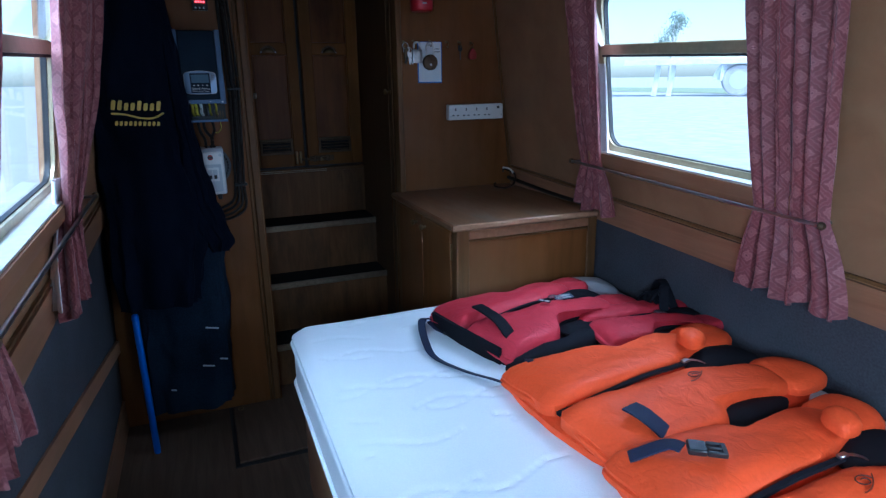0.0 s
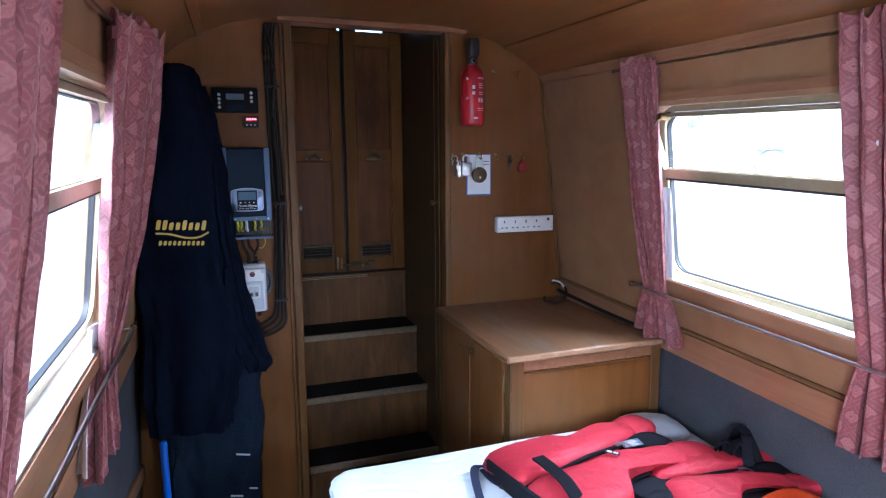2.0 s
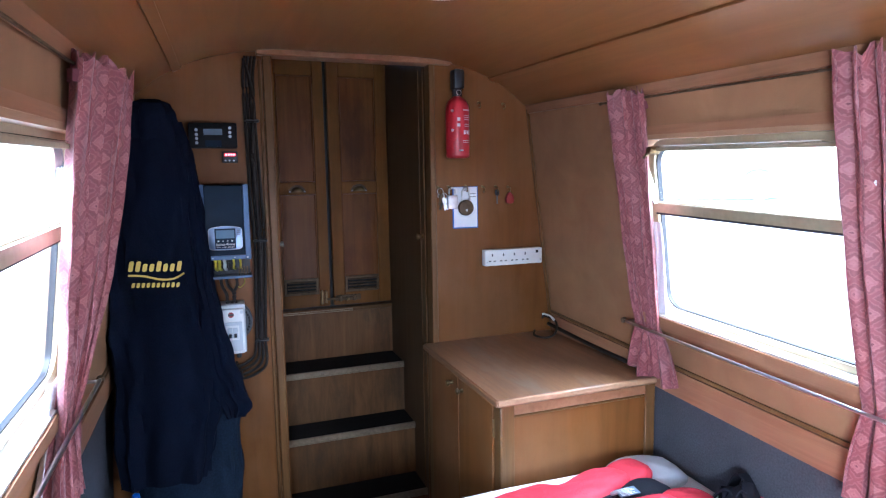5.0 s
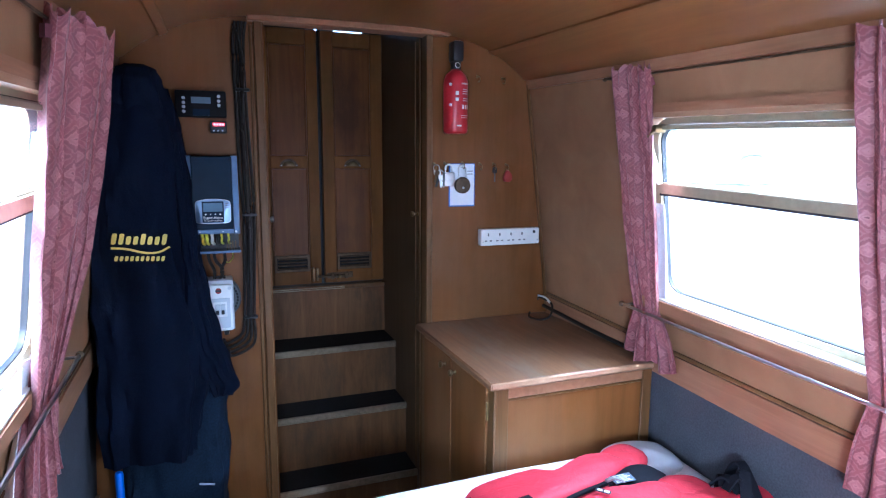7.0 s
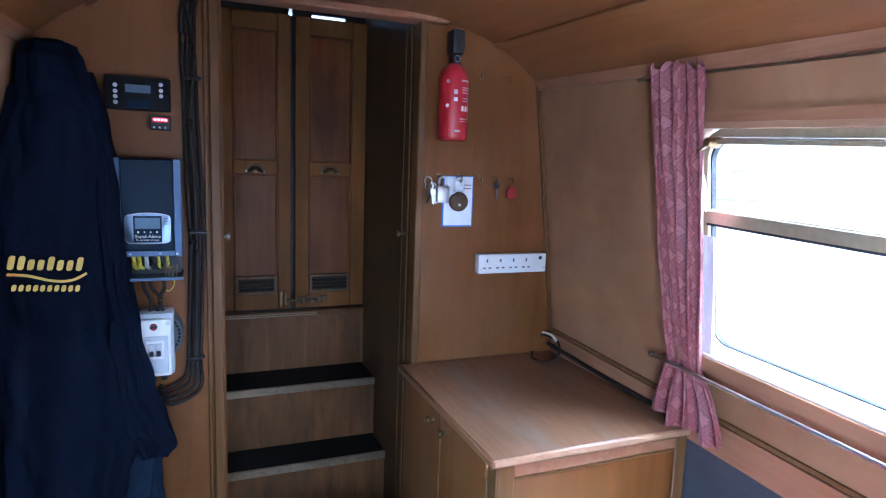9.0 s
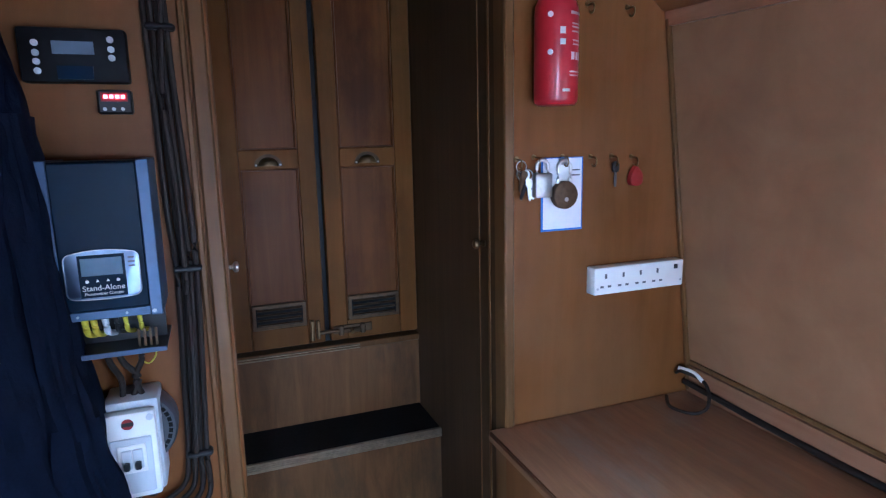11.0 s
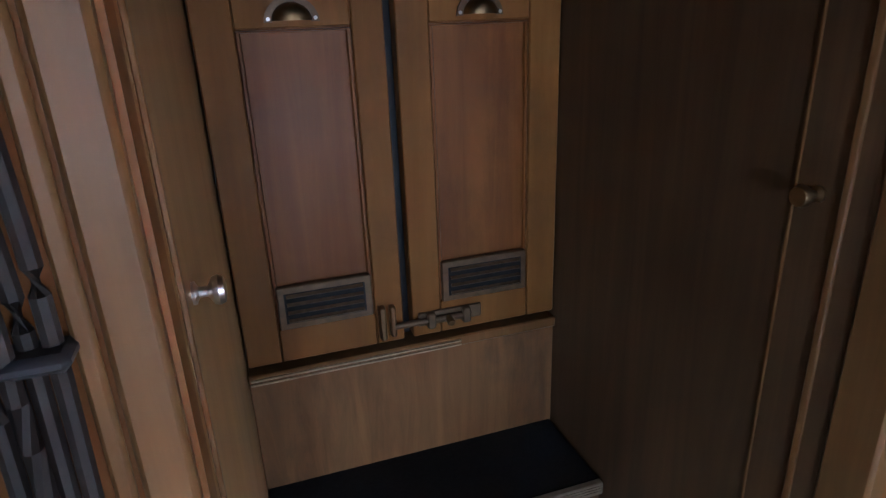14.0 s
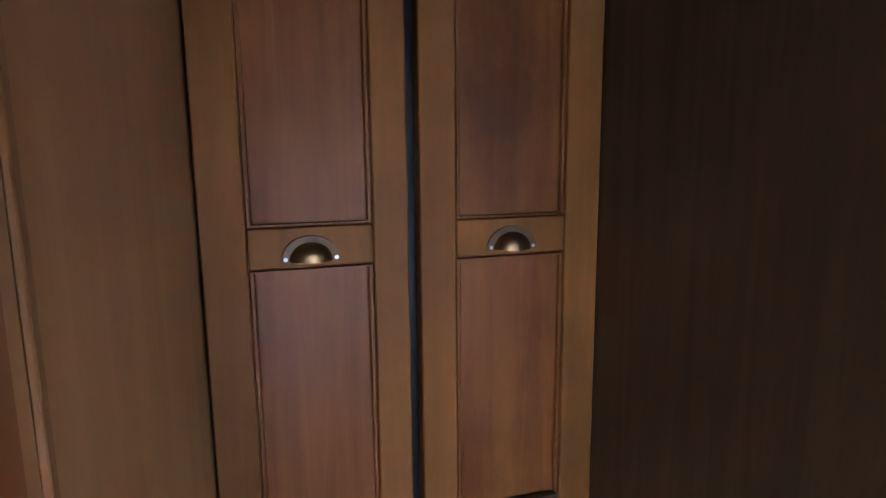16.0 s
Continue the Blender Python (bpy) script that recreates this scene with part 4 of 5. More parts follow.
part("float", slab(closed_path([(1.187, 1.535), (1.200, 1.522), (1.206, 1.500), (1.200, 1.489), (1.187, 1.487), (1.174, 1.489), (1.168, 1.500), (1.174, 1.522)], 3), lambda a, b, d: (a, YB - 0.012 - d, b), 0.014, 0.003), REDPL, _k)

fx = thing("fire_extinguisher", (0.937, YB - 0.056, 1.678), "small red fire extinguisher with a black head on the bulkhead", "extinguisher")
EX, EY = 0.937, YB - 0.054
part("cylinder", lathe([(0.040, 1.678), (0.046, 1.683), (0.048, 1.690), (0.048, 1.868), (0.046, 1.884), (0.038, 1.902), (0.024, 1.914), (0.016, 1.920), (0.016, 1.926)], (EX, EY, 0), seg=32), REDPAINT, fx)
_bm = cyl((EX, EY, 1.922), (EX, EY, 1.950), 0.020, seg=18, bevel=0.003)
box(EX - 0.022, EX + 0.022, EY - 0.034, EY + 0.026, 1.948, 2.026, 0.010, bm=_bm, seg=2)
part("head", _bm, BLACKPL, fx)
part("pin_ring", sweep([(EX - 0.004 + 0.010 * math.cos(a), EY - 0.030, 1.934 + 0.010 * math.sin(a)) for a in [2 * math.pi * i / 12 for i in range(12)]], circle(0.0012, 6), True, (0, 1, 0)), CHROME, fx)
part("bracket", box(EX - 0.012, EX + 0.012, YB - 0.010, YB - 0.0005, 1.72, 1.90, 0.002), BLACKPL, fx)


def wrap(x0, x1, z0, z1):
    """A label piece bent round the cylinder; x as arc length from the front."""
    bm = bmesh.new()
    n = 5
    cols = [[bm.verts.new((EX + 0.0486 * math.sin((x0 + (x1 - x0) * i / n) / 0.0486), EY - 0.0486 * math.cos((x0 + (x1 - x0) * i / n) / 0.0486), z)) for z in (z0, z1)] for i in range(n + 1)]
    for a, b in zip(cols, cols[1:]):
        bm.faces.new((a[0], b[0], b[1], a[1]))
    return bm


for _a in ((0.006, 0.046, 1.862, 1.868), (0.010, 0.046, 1.842, 1.845), (0.010, 0.046, 1.835, 1.838), (0.010, 0.044, 1.826, 1.829), (0.012, 0.046, 1.808, 1.811), (0.012, 0.046, 1.800, 1.803), (0.004, 0.046, 1.744, 1.747), (0.004, 0.040, 1.737, 1.739), (-0.012, 0.006, 1.704, 1.710), (-0.018, -0.006, 1.822, 1.836), (-0.018, -0.006, 1.800, 1.812)):
    part("label_line", wrap(*_a), PALEPRINT, fx)
for _a in ((0.008, 0.018, 1.770, 1.786), (0.022, 0.032, 1.770, 1.786), (0.036, 0.046, 1.770, 1.786)):
    part("class_mark", wrap(*_a), PAPER, fx)
for _z in (1.862, 1.786):
    part("sticker_dot", cyl((EX - 0.034, EY - 0.0335, _z), (EX - 0.0355, EY - 0.035, _z), 0.006, seg=12), PAPER, fx)

# ---------------------------------------------------------------- electrics on the bulkhead beside the coat
mon = thing("battery_monitor", (0.012, YB, 1.715), "black battery monitor panel with round buttons", "monitor")
part("case", box(-0.068, 0.094, YB - 0.034, YB - 0.0005, 1.717, 1.806, 0.005, seg=2), MATTBLACK, mon)
part("display", box(-0.018, 0.044, YB - 0.0352, YB - 0.0335, 1.763, 1.784), BLUEPRINT, mon)
part("lower_plate", box(-0.014, 0.040, YB - 0.0352, YB - 0.0335, 1.722, 1.744), DEVICE, mon)
for _x, _zs in ((-0.042, (1.735, 1.750, 1.764, 1.780)), (0.070, (1.758, 1.772, 1.788))):
    for _z in _zs:
        part("button", cyl((_x, YB - 0.033, _z), (_x, YB - 0.038, _z), 0.0055, seg=12, bevel=0.001), GREYPL, mon)
vm = thing("voltmeter", (0.065, YB, 1.663), "small black voltmeter with glowing red digits", "meter")
part("case", box(0.039, 0.093, YB - 0.030, YB - 0.0005, 1.665, 1.706, 0.003), BLACKPL, vm)
part("window", box(0.045, 0.087, YB - 0.0308, YB - 0.0296, 1.686, 1.701), REDPL, vm)
for _k in range(4):
    part("digit", box(0.050 + 0.009 * _k, 0.056 + 0.009 * _k, YB - 0.0316, YB - 0.0309, 1.691, 1.697), LED, vm, "glowing red digit")
for _k in range(3):
    part("button", cyl((0.050 + 0.014 * _k, YB - 0.0295, 1.673), (0.050 + 0.014 * _k, YB - 0.033, 1.673), 0.003, seg=10), GREYPL, vm)

YI = 2.470
inv = thing("solar_charger", (0.03, YB, 1.262), "dark solar charge controller with silver side plates", "charge controller")
part("housing", box(-0.046, 0.112, YI + 0.004, YB - 0.0005, 1.34, 1.586, 0.003), DEVICE, inv)
part("front_cover", box(-0.028, 0.098, YI - 0.002, YI + 0.004, 1.343, 1.584, 0.002), DEVICE, inv, "dark glossy front cover")
for _a, _b in ((-0.051, -0.028), (0.098, 0.117)):
    part("side_plate", box(_a, _b, YI - 0.003, YB - 0.001, 1.326, 1.588, 0.0015), SILVER, inv, "silver side plate")
part("bottom_rail", box(-0.028, 0.098, YI - 0.003, YI + 0.006, 1.328, 1.3425, 0.001), SILVER, inv)
part("terminal_shelf", box(-0.051, 0.117, YI + 0.001, YB - 0.001, 1.262, 1.267, 0.001), BLACKPL, inv)
part("shelf_lip", box(-0.051, 0.117, YI - 0.004, YI + 0.0005, 1.261, 1.270, 0.001), SILVER, inv, "silver front lip")
part("terminal_back", box(-0.048, 0.114, 2.54, 2.548, 1.268, 1.33), BLACKPL, inv)
part("terminal_board", box(-0.046, -0.022, YI + 0.004, YI + 0.02, 1.272, 1.322, 0.002), GREENPL, inv, "green circuit board")
part("terminal_tag", box(-0.040, -0.024, YI + 0.0015, YI + 0.004, 1.312, 1.322), WHITEPL, inv)
for _k, (_x, _mt, _nm) in enumerate(((-0.004, YELPL, "yellow wire"), (0.009, YELPL, "yellow wire"), (0.026, GREYPL, "grey gland"), (0.042, BLACKPL, "black wire"), (0.056, YELPL, "yellow wire"), (0.078, YELPL, "yellow wire"))):
    part("terminal_wire", tube([(_x, YI + 0.012, 1.328), (_x + 0.002, YI + 0.008, 1.312), (_x + 0.001, YI + 0.03, 1.296), (_x + 0.006, 2.535, 1.285)], 0.0055 if _k < 3 else 0.004, 4, 8), _mt, inv, _nm)
for _k in range(4):
    part("resistor_tab", box(0.072 + 0.009 * _k, 0.076 + 0.009 * _k, YI + 0.012, YI + 0.016, 1.269, 1.300), BRASS_DULL, inv)
for _x in (-0.010, 0.062):
    part("screw", cyl((_x, YI - 0.0028, 1.335), (_x, YI - 0.0045, 1.335), 0.0022, seg=8), STEEL, inv)
part("screw", cyl((0.104, YI - 0.002, 1.334), (0.104, YI - 0.0048, 1.334), 0.0035, seg=10), STEEL, inv)
_out = round_rect(-0.020, 0.089, 1.365, 1.440, 0.012, 5)
_out = [(a, b) for k, (p, q) in enumerate(zip(_out, _out[1:] + _out[:1])) for a, b in ([p] if abs(p[0] - q[0]) < 0.05 else [(p[0] + (q[0] - p[0]) * t / 8, p[1] + (0.0048 if p[1] > 1.40 else -0.002) * (1 - (2 * t / 8 - 1) ** 2)) for t in range(8)])]
scrn = part("control_panel", slab(_out, lambda a, b, d: (a, YI - 0.002 - d, b), 0.006, 0.0015), BEZEL, inv, "bright reflective bowed control panel")
part("panel_rim", sweep([(a, YI - 0.008, b) for a, b in _out], circle(0.0008, 6), True, (0, 1, 0)), STEEL, scrn, "chrome rim")
part("panel_inset", box(0.000, 0.068, YI - 0.0092, YI - 0.0078, 1.367, 1.437), DEVICE, scrn)
part("lcd", box(0.004, 0.064, YI - 0.0102, YI - 0.0093, 1.403, 1.432, 0.0003), SCREEN, scrn, "grey-blue lcd screen")
for _k, _r in enumerate((0, 0, 180, 0)):
    _bm = cyl((0.011 + 0.015 * _k, YI - 0.0092, 1.394), (0.011 + 0.015 * _k, YI - 0.0102, 1.394), 0.0028, seg=3 if _k in (1, 2) else 6)
    part("key_mark", _bm, PALEPRINT, scrn)
part("lettering", text_bm("Stand-Alone", 0.0125, Matrix.Translation((0.034, YI - 0.0094, 1.3785)) @ pose(0, 0, 0, 90, 0, 0), 0.0004), PALEPRINT, scrn)
part("lettering", text_bm("Photovoltaic Charger", 0.0066, Matrix.Translation((0.034, YI - 0.0094, 1.3710)) @ pose(0, 0, 0, 90, 0, 0), 0.0004), PALEPRINT, scrn)
for _k in range(3):
    part("status_mark", box(0.073, 0.083, YI - 0.0087, YI - 0.0078, 1.414 + 0.007 * _k, 1.4165 + 0.007 * _k), PRINT, scrn)

brk = thing("breaker_box", (0.04, YB, 0.976), "pale grey breaker box with two black switches", "breaker box")
part("back_box", box(-0.002, 0.088, 2.522, YB - 0.0005, 0.978, 1.158, 0.006, seg=2), GREYPL, brk)
part("cover", box(-0.004, 0.083, 2.496, 2.522, 0.982, 1.146, 0.007, seg=2), WHITEPL, brk)
part("window_frame", box(0.006, 0.074, 2.4925, 2.4965, 0.994, 1.100, 0.002), GREYPL, brk, "grey hinged window frame")
part("breaker_face", box(0.018, 0.064, 2.4905, 2.4930, 1.035, 1.088, 0.001), WHITEPL, brk)
for _x in (0.024, 0.042):
    _s = part("breaker", box(_x, _x + 0.016, 2.4865, 2.4912, 1.044, 1.080, 0.001), GREYPL, brk)
    part("toggle", box(_x + 0.003, _x + 0.013, 2.476, 2.4870, 1.046, 1.060, 0.002), BLACKPL, _s, "black breaker toggle")
part("badge", cyl((0.038, 2.4965, 1.126), (0.038, 2.4945, 1.126), 0.010, seg=20), REDPL, brk, "round red and dark badge")
part("badge_bar", box(0.0285, 0.0475, 2.4935, 2.4946, 1.1225, 1.1295), BLACKPL, brk)
for _x, _z in ((0.074, 1.134), (0.003, 0.992)):
    part("cover_screw", cyl((_x, 2.4970, _z), (_x, 2.4945, _z), 0.006, seg=12), GREYPL, brk)
bkp = thing("lamp_disc", (0.06, YB, 0.93), "grey lettered disc fixed to the bulkhead behind the breaker box", "disc")
part("disc", moved(lathe([(0.0, 0.0), (0.072, 0.0), (0.074, 0.004), (0.074, 0.050), (0.070, 0.056), (0.0, 0.056)], (0, 0, 0), (0, -1, 0), 40), Matrix.Translation((0.040, YB - 0.0005, 1.085))), DISCGREY, bkp)
for _k in range(11):
    _a = radians(-50 + 10.5 * _k)
    part("letter_bar", moved(box(-0.0042, 0.0042, -0.0006, 0.0006, -0.0035, 0.0035), Matrix.Translation((0.040 + 0.0620 * math.cos(_a), YB - 0.057, 1.085 + 0.0620 * math.sin(_a))) @ pose(0, 0, 0, 0, 90 - math.degrees(_a), 0)), MATTBLACK, bkp)
part("gland", cyl((0.03, 2.55, 0.978), (0.03, 2.55, 0.950), 0.013, 0.009, 12), BLACKPL, brk)
part("gland", cyl((0.06, 2.55, 0.978), (0.06, 2.55, 0.955), 0.011, 0.008, 12), BLACKPL, brk)

CB = YB - 0.012
for _k in range(4):
    _o = 0.0115 * _k
    _x = 0.122 + _o
    solo("wall_cable", tube([(_x + 0.012, CB - 0.004, 2.045), (_x + 0.002, CB, 1.96), (_x + 0.004, CB, 1.75), (_x + 0.008 + 0.002 * _k, CB, 1.50), (_x + 0.015, CB, 1.37), (_x + 0.008, CB, 1.15), (_x + 0.002, CB - 0.002, 1.0), (_x - 0.004 - 0.010 * (3 - _k) / 3, CB - 0.006, 0.935 - 0.012 * _k), (0.075 - 0.012 * (3 - _k), CB - 0.016, 0.905 - 0.014 * _k), (0.05 + 0.004 * _k, 2.56, 0.935 - 0.010 * _k)], 0.0055, 7, 8), CABLE, "dark cable clipped down the bulkhead", "cable", "wall cables")
solo("wall_cable", tube([(0.128, CB - 0.008, 2.035), (0.155, CB - 0.01, 1.90), (0.143, CB - 0.011, 1.70), (0.150, CB - 0.010, 1.50), (0.152, CB - 0.011, 1.30), (0.146, CB - 0.010, 1.10), (0.140, CB - 0.011, 1.0)], 0.0055, 7, 8), CABLE, "dark cable crossing over the clipped run", "cable", "wall cables")
for _z, _x0 in ((1.372, 0.132), (1.81, 0.124), (0.995, 0.121)):
    solo("cable_tie", box(_x0, _x0 + 0.050, CB - 0.018, CB + 0.010, _z, _z + 0.011, 0.004), BLACKPL, "black tie round the wall cables", "cable tie", "cable ties")
for _k, (_x, _x2) in enumerate(((0.01, 0.028), (0.03, 0.046), (0.062, 0.060))):
    solo("device_cable", tube([(_x, 2.55, 1.262), (_x + 0.004, 2.552, 1.225), (_x2 + 0.012 * math.sin(_k * 2), 2.556, 1.19), (_x2, 2.553, 1.157)], 0.0055, 6, 8), CABLE, "dark cable between charger and breaker box", "cable", "device cables")
solo("earth_wire", tube([(0.09, 2.55, 1.262), (0.092, 2.54, 1.235), (0.078, 2.55, 1.215), (0.066, 2.556, 1.22)], 0.0015, 6, 6), YELPL, "thin yellow earth wire below the charger", "wire")

# ---------------------------------------------------------------- curtains and rods
def curtain(side, tops, ties, bots, z_top, z_bot, folds, label, seed, lean=(0.045, 0.045), lining=1):
    """A gathered curtain caught behind a rod. Each pair: the y where it begins and ends at the head, the rod and the hem."""
    zt = 1.105
    rnd = random.Random(seed)
    ph = rnd.uniform(0, 6)
    c = thing("curtain", wp(side, sum(bots) / 2, z_bot, -0.05), label, "curtain", "cabin curtains")

    def at(u, v):
        z = z_top + (z_bot - z_top) * v
        if z > zt:
            k = min(1.0, max(0.0, (z_top - z) / (z_top - zt)))
            s = k ** 2.1
            y0, y1 = (tops[i] + (ties[i] - tops[i]) * s for i in (0, 1))
            amp = 0.020 - 0.008 * k
            off = lean[0] + (lean[1] - lean[0]) * u + (0.030 - (lean[0] + (lean[1] - lean[0]) * u)) * k ** 3
        else:
            k = min(1.0, max(0.0, (zt - z) / (zt - z_bot)))
            s = 1 - (1 - k) ** 1.8
            y0, y1 = (ties[i] + (bots[i] - ties[i]) * s for i in (0, 1))
            amp = 0.012 + 0.012 * k
            off = 0.030 + 0.018 * k
        w = 2 * math.pi * folds * u + ph
        f = math.sin(w + 0.5 * math.sin(3 * v + ph)) + 0.35 * math.sin(2.3 * w + 5 * v)
        hem = 0.012 * math.sin(w * 0.5 + ph) * max(0, v - 0.9) * 10
        hem += (0.010 * math.sin(1.7 * w + ph) + 0.006 * math.sin(3.1 * w)) * max(0, 0.06 - v) / 0.06
        p = wp(side, y0 + (y1 - y0) * u + 0.006 * math.sin(2 * w), z + hem, -(off + amp * f * 0.8 + 0.006 * noise.noise((u * 5, v * 7, seed))))
        return p

    part("cloth", sheet(at, 72, 60, 0.003, (0.62, z_top - z_bot)), CURTAIN, c)
    if lining:
        e = 0.0 if lining < 0 else 1.0

        def lin(u, v):
            k = e + (0.20 if e == 0 else -0.20) * (1 - u)
            p = at(k, (0.42 + v * 0.36) if side > 0 else (0.66 + v * 0.29))
            q = wp(side, p.y + (0.018 if e else -0.018) * (u * 1.1) * (1 if e else 1), p.z)
            d = (p - wp(side, p.y, p.z)).length
            return wp(side, q.y, p.z, -max(0.006, d - 0.022 - 0.010 * u))

        part("lining", sheet(lin, 8, 40, 0.002), LINING, c, "white curtain lining")
    part("heading_tape", sweep([at(k / 36, 0.045) + Vector((side * 0.007, 0, 0)) for k in range(37)], rect(0.004, 0.024)), ROSEPLAIN, c)
    return c


ROSE = "dusty-rose patterned curtain tucked behind the chrome rod"
curtain(1, (1.815, 1.985), (1.83, 1.945), (1.735, 1.995), 1.868, 0.930, 4.5, ROSE, 1, (0.030, 0.04), -1)
curtain(1, (0.92, 1.185), (0.955, 1.16), (0.885, 1.195), 1.872, 0.880, 5.5, ROSE, 2, (0.055, 0.045), 0)
curtain(-1, (1.60, 1.93), (1.64, 1.81), (1.52, 1.83), 1.868, 0.900, 5.0, ROSE, 3, (0.030, 0.075), -1)
curtain(-1, (0.80, 1.075), (0.82, 1.025), (0.78, 1.085), 1.872, 0.900, 5.5, ROSE, 4, (0.05, 0.045), 0)


def curtain_rod(side, y0, y1, z, off, r, material, label):
    rod = thing("curtain_rod", wp(side, (y0 + y1) / 2, z, -off), label, "curtain rod", "curtain rods")
    part("rod", cyl(wp(side, y0, z, -off), wp(side, y1, z, -off), r, seg=12), material, rod)
    for y in (y0, y1):
        part("end_cap", lathe([(r, -0.004), (r * 1.9, 0.0), (r * 2.0, 0.006), (r * 1.2, 0.012)], wp(side, y, z, -off), (0, 1 if y == y1 else -1, 0), 12), BRASS_DULL, rod)
        part("bracket", cyl(wp(side, y + (0.012 if y == y0 else -0.012), z, -0.0005), wp(side, y + (0.012 if y == y0 else -0.012), z, -off), r * 0.9, seg=10), material, rod)
    return rod


for _s in (1, -1):
    curtain_rod(_s, 0.955, 1.990, 1.100, 0.052, 0.005, CHROME, "chrome tie rod holding the curtains to the wall")
    curtain_rod(_s, 0.78, 2.05, 1.848, 0.022, 0.003, BRASS_DULL, "thin dark curtain rail under the ceiling")

# ---------------------------------------------------------------- ceiling lamp
_lx, _ly = 0.535, 1.625
_lz = roof_z(_lx, _ly)
lamp = thing("ceiling_light", (_lx, _ly, _lz), "unlit round ceiling light with a white ribbed cover", "ceiling light")
part("rim", lathe([(0.0, 0.001), (0.067, 0.001), (0.068, -0.006), (0.060, -0.011), (0.0, -0.011)], (_lx, _ly, _lz), (0, 0, 1), 40), STEEL, lamp, "grey metal rim")
_bm = bmesh.new()
_rows = []
for _r, _d in ((0.058, 0.010), (0.056, 0.017), (0.048, 0.023), (0.034, 0.027), (0.014, 0.029)):
    _rows.append([_bm.verts.new((_lx + _r * (1 + 0.08 * (k % 2)) * math.cos(2 * math.pi * k / 64), _ly + _r * (1 + 0.08 * (k % 2)) * math.sin(2 * math.pi * k / 64), _lz - _d)) for k in range(64)])
for _a, _b in zip(_rows, _rows[1:]):
    for _k in range(64):
        _bm.faces.new((_a[_k], _a[(_k + 1) % 64], _b[(_k + 1) % 64], _b[_k]))
_bm.faces.new(_rows[-1])
part("cover", _bm, WHITEPL, lamp, "white ribbed cover")

# ---------------------------------------------------------------- bed and mattress
bed = thing("bed_base", (0.8, 0.6, 0), "brown veneered box bed base under the mattress", "bed base")
part("carcass", box(0.235, 1.405, -0.80, 1.86, 0.0, 0.435), VENEER, bed)
part("side_panel", box(0.228, 0.236, -0.78, 1.84, 0.06, 0.40, 0.002), TRIM_Y, bed)
part("top_board", box(0.225, 1.405, -0.82, 1.87, 0.436, 0.452, 0.003), TRIM_Y, bed)

MX0, MX1, MY0, MY1, MZ0, MZ1 = 0.205, 1.400, -0.85, 1.882, 0.454, 0.642


def mattress_top(u, v):
    """The quilted top, with stitched scrolls pressed into it."""
    x, y = MX0 + (MX1 - MX0) * u, MY0 + (MY1 - MY0) * v
    ex, ey = min(x - MX0, MX1 - x), min(y - MY0, MY1 - y)
    fall = 0.020 * max(0, 1 - ex / 0.05) ** 2.2 + 0.020 * max(0, 1 - ey / 0.05) ** 2.2
    r = 0.07
    if ex < r and ey < r:
        dx, dy = r - ex, r - ey
        k = max(dx, dy) / math.hypot(dx, dy)
        x += (dx - dx * k) * (1 if x < MID else -1)
        y += (dy - dy * k) * (1 if y < 0.5 else -1)
        fall = min(fall, 0.022)
    z = MZ1 - fall + 0.004 * noise.noise((x * 4, y * 4, 1.0))
    g = 0.0
    for k in range(-6, 14):
        base = 0.155 * k + 0.03 * math.sin(2 * k)
        if abs(y - base) > 0.09:
            continue
        for s, p in ((1, 0.0), (-1, 0.9)):
            if math.sin(2 * math.pi * x / 0.62 + 1.7 * k + p) < (-0.9 if s > 0 else 0.1):
                continue
            c = base + s * 0.026 * math.sin(2 * math.pi * x / 0.31 + 1.3 * k) + 0.012 * noise.noise((x * 3, k, 0.5))
            g = max(g, math.exp(-((y - c) / 0.0055) ** 2))
    return x, y, z - 0.0042 * g * min(1, ex / 0.06, ey / 0.06)


mat_thing = thing("mattress", (0.8, 0.5, MZ0), "white quilted mattress with stitched scrolls and piped edges", "mattress")
_bm = bmesh.new()
_NU, _NV = 190, 300
_P = [[_bm.verts.new(mattress_top(i / _NU, j / _NV)) for j in range(_NV + 1)] for i in range(_NU + 1)]
for _i in range(_NU):
    for _j in range(_NV):
        _bm.faces.new((_P[_i][_j], _P[_i + 1][_j], _P[_i + 1][_j + 1], _P[_i][_j + 1]))
part("quilted_top", _bm, TICKING, mat_thing)
_r = 0.05
_loop = round_rect(MX0, MX1, MY0, MY1, _r, 6)
part("border", slab(round_rect(MX0 + 0.003, MX1 - 0.003, MY0 + 0.003, MY1 - 0.003, 0.068, 6), lambda a, b, d: (a, b, MZ0 + d), MZ1 - MZ0 - 0.046), TICKING, mat_thing)
for _z in (MZ1 - 0.040, MZ0 + 0.012):
    part("piping", sweep([(a, b, _z) for a, b in round_rect(MX0, MX1, MY0, MY1, 0.07, 6)], circle(0.006, 8), True), TICKING, mat_thing, "white piped edge")

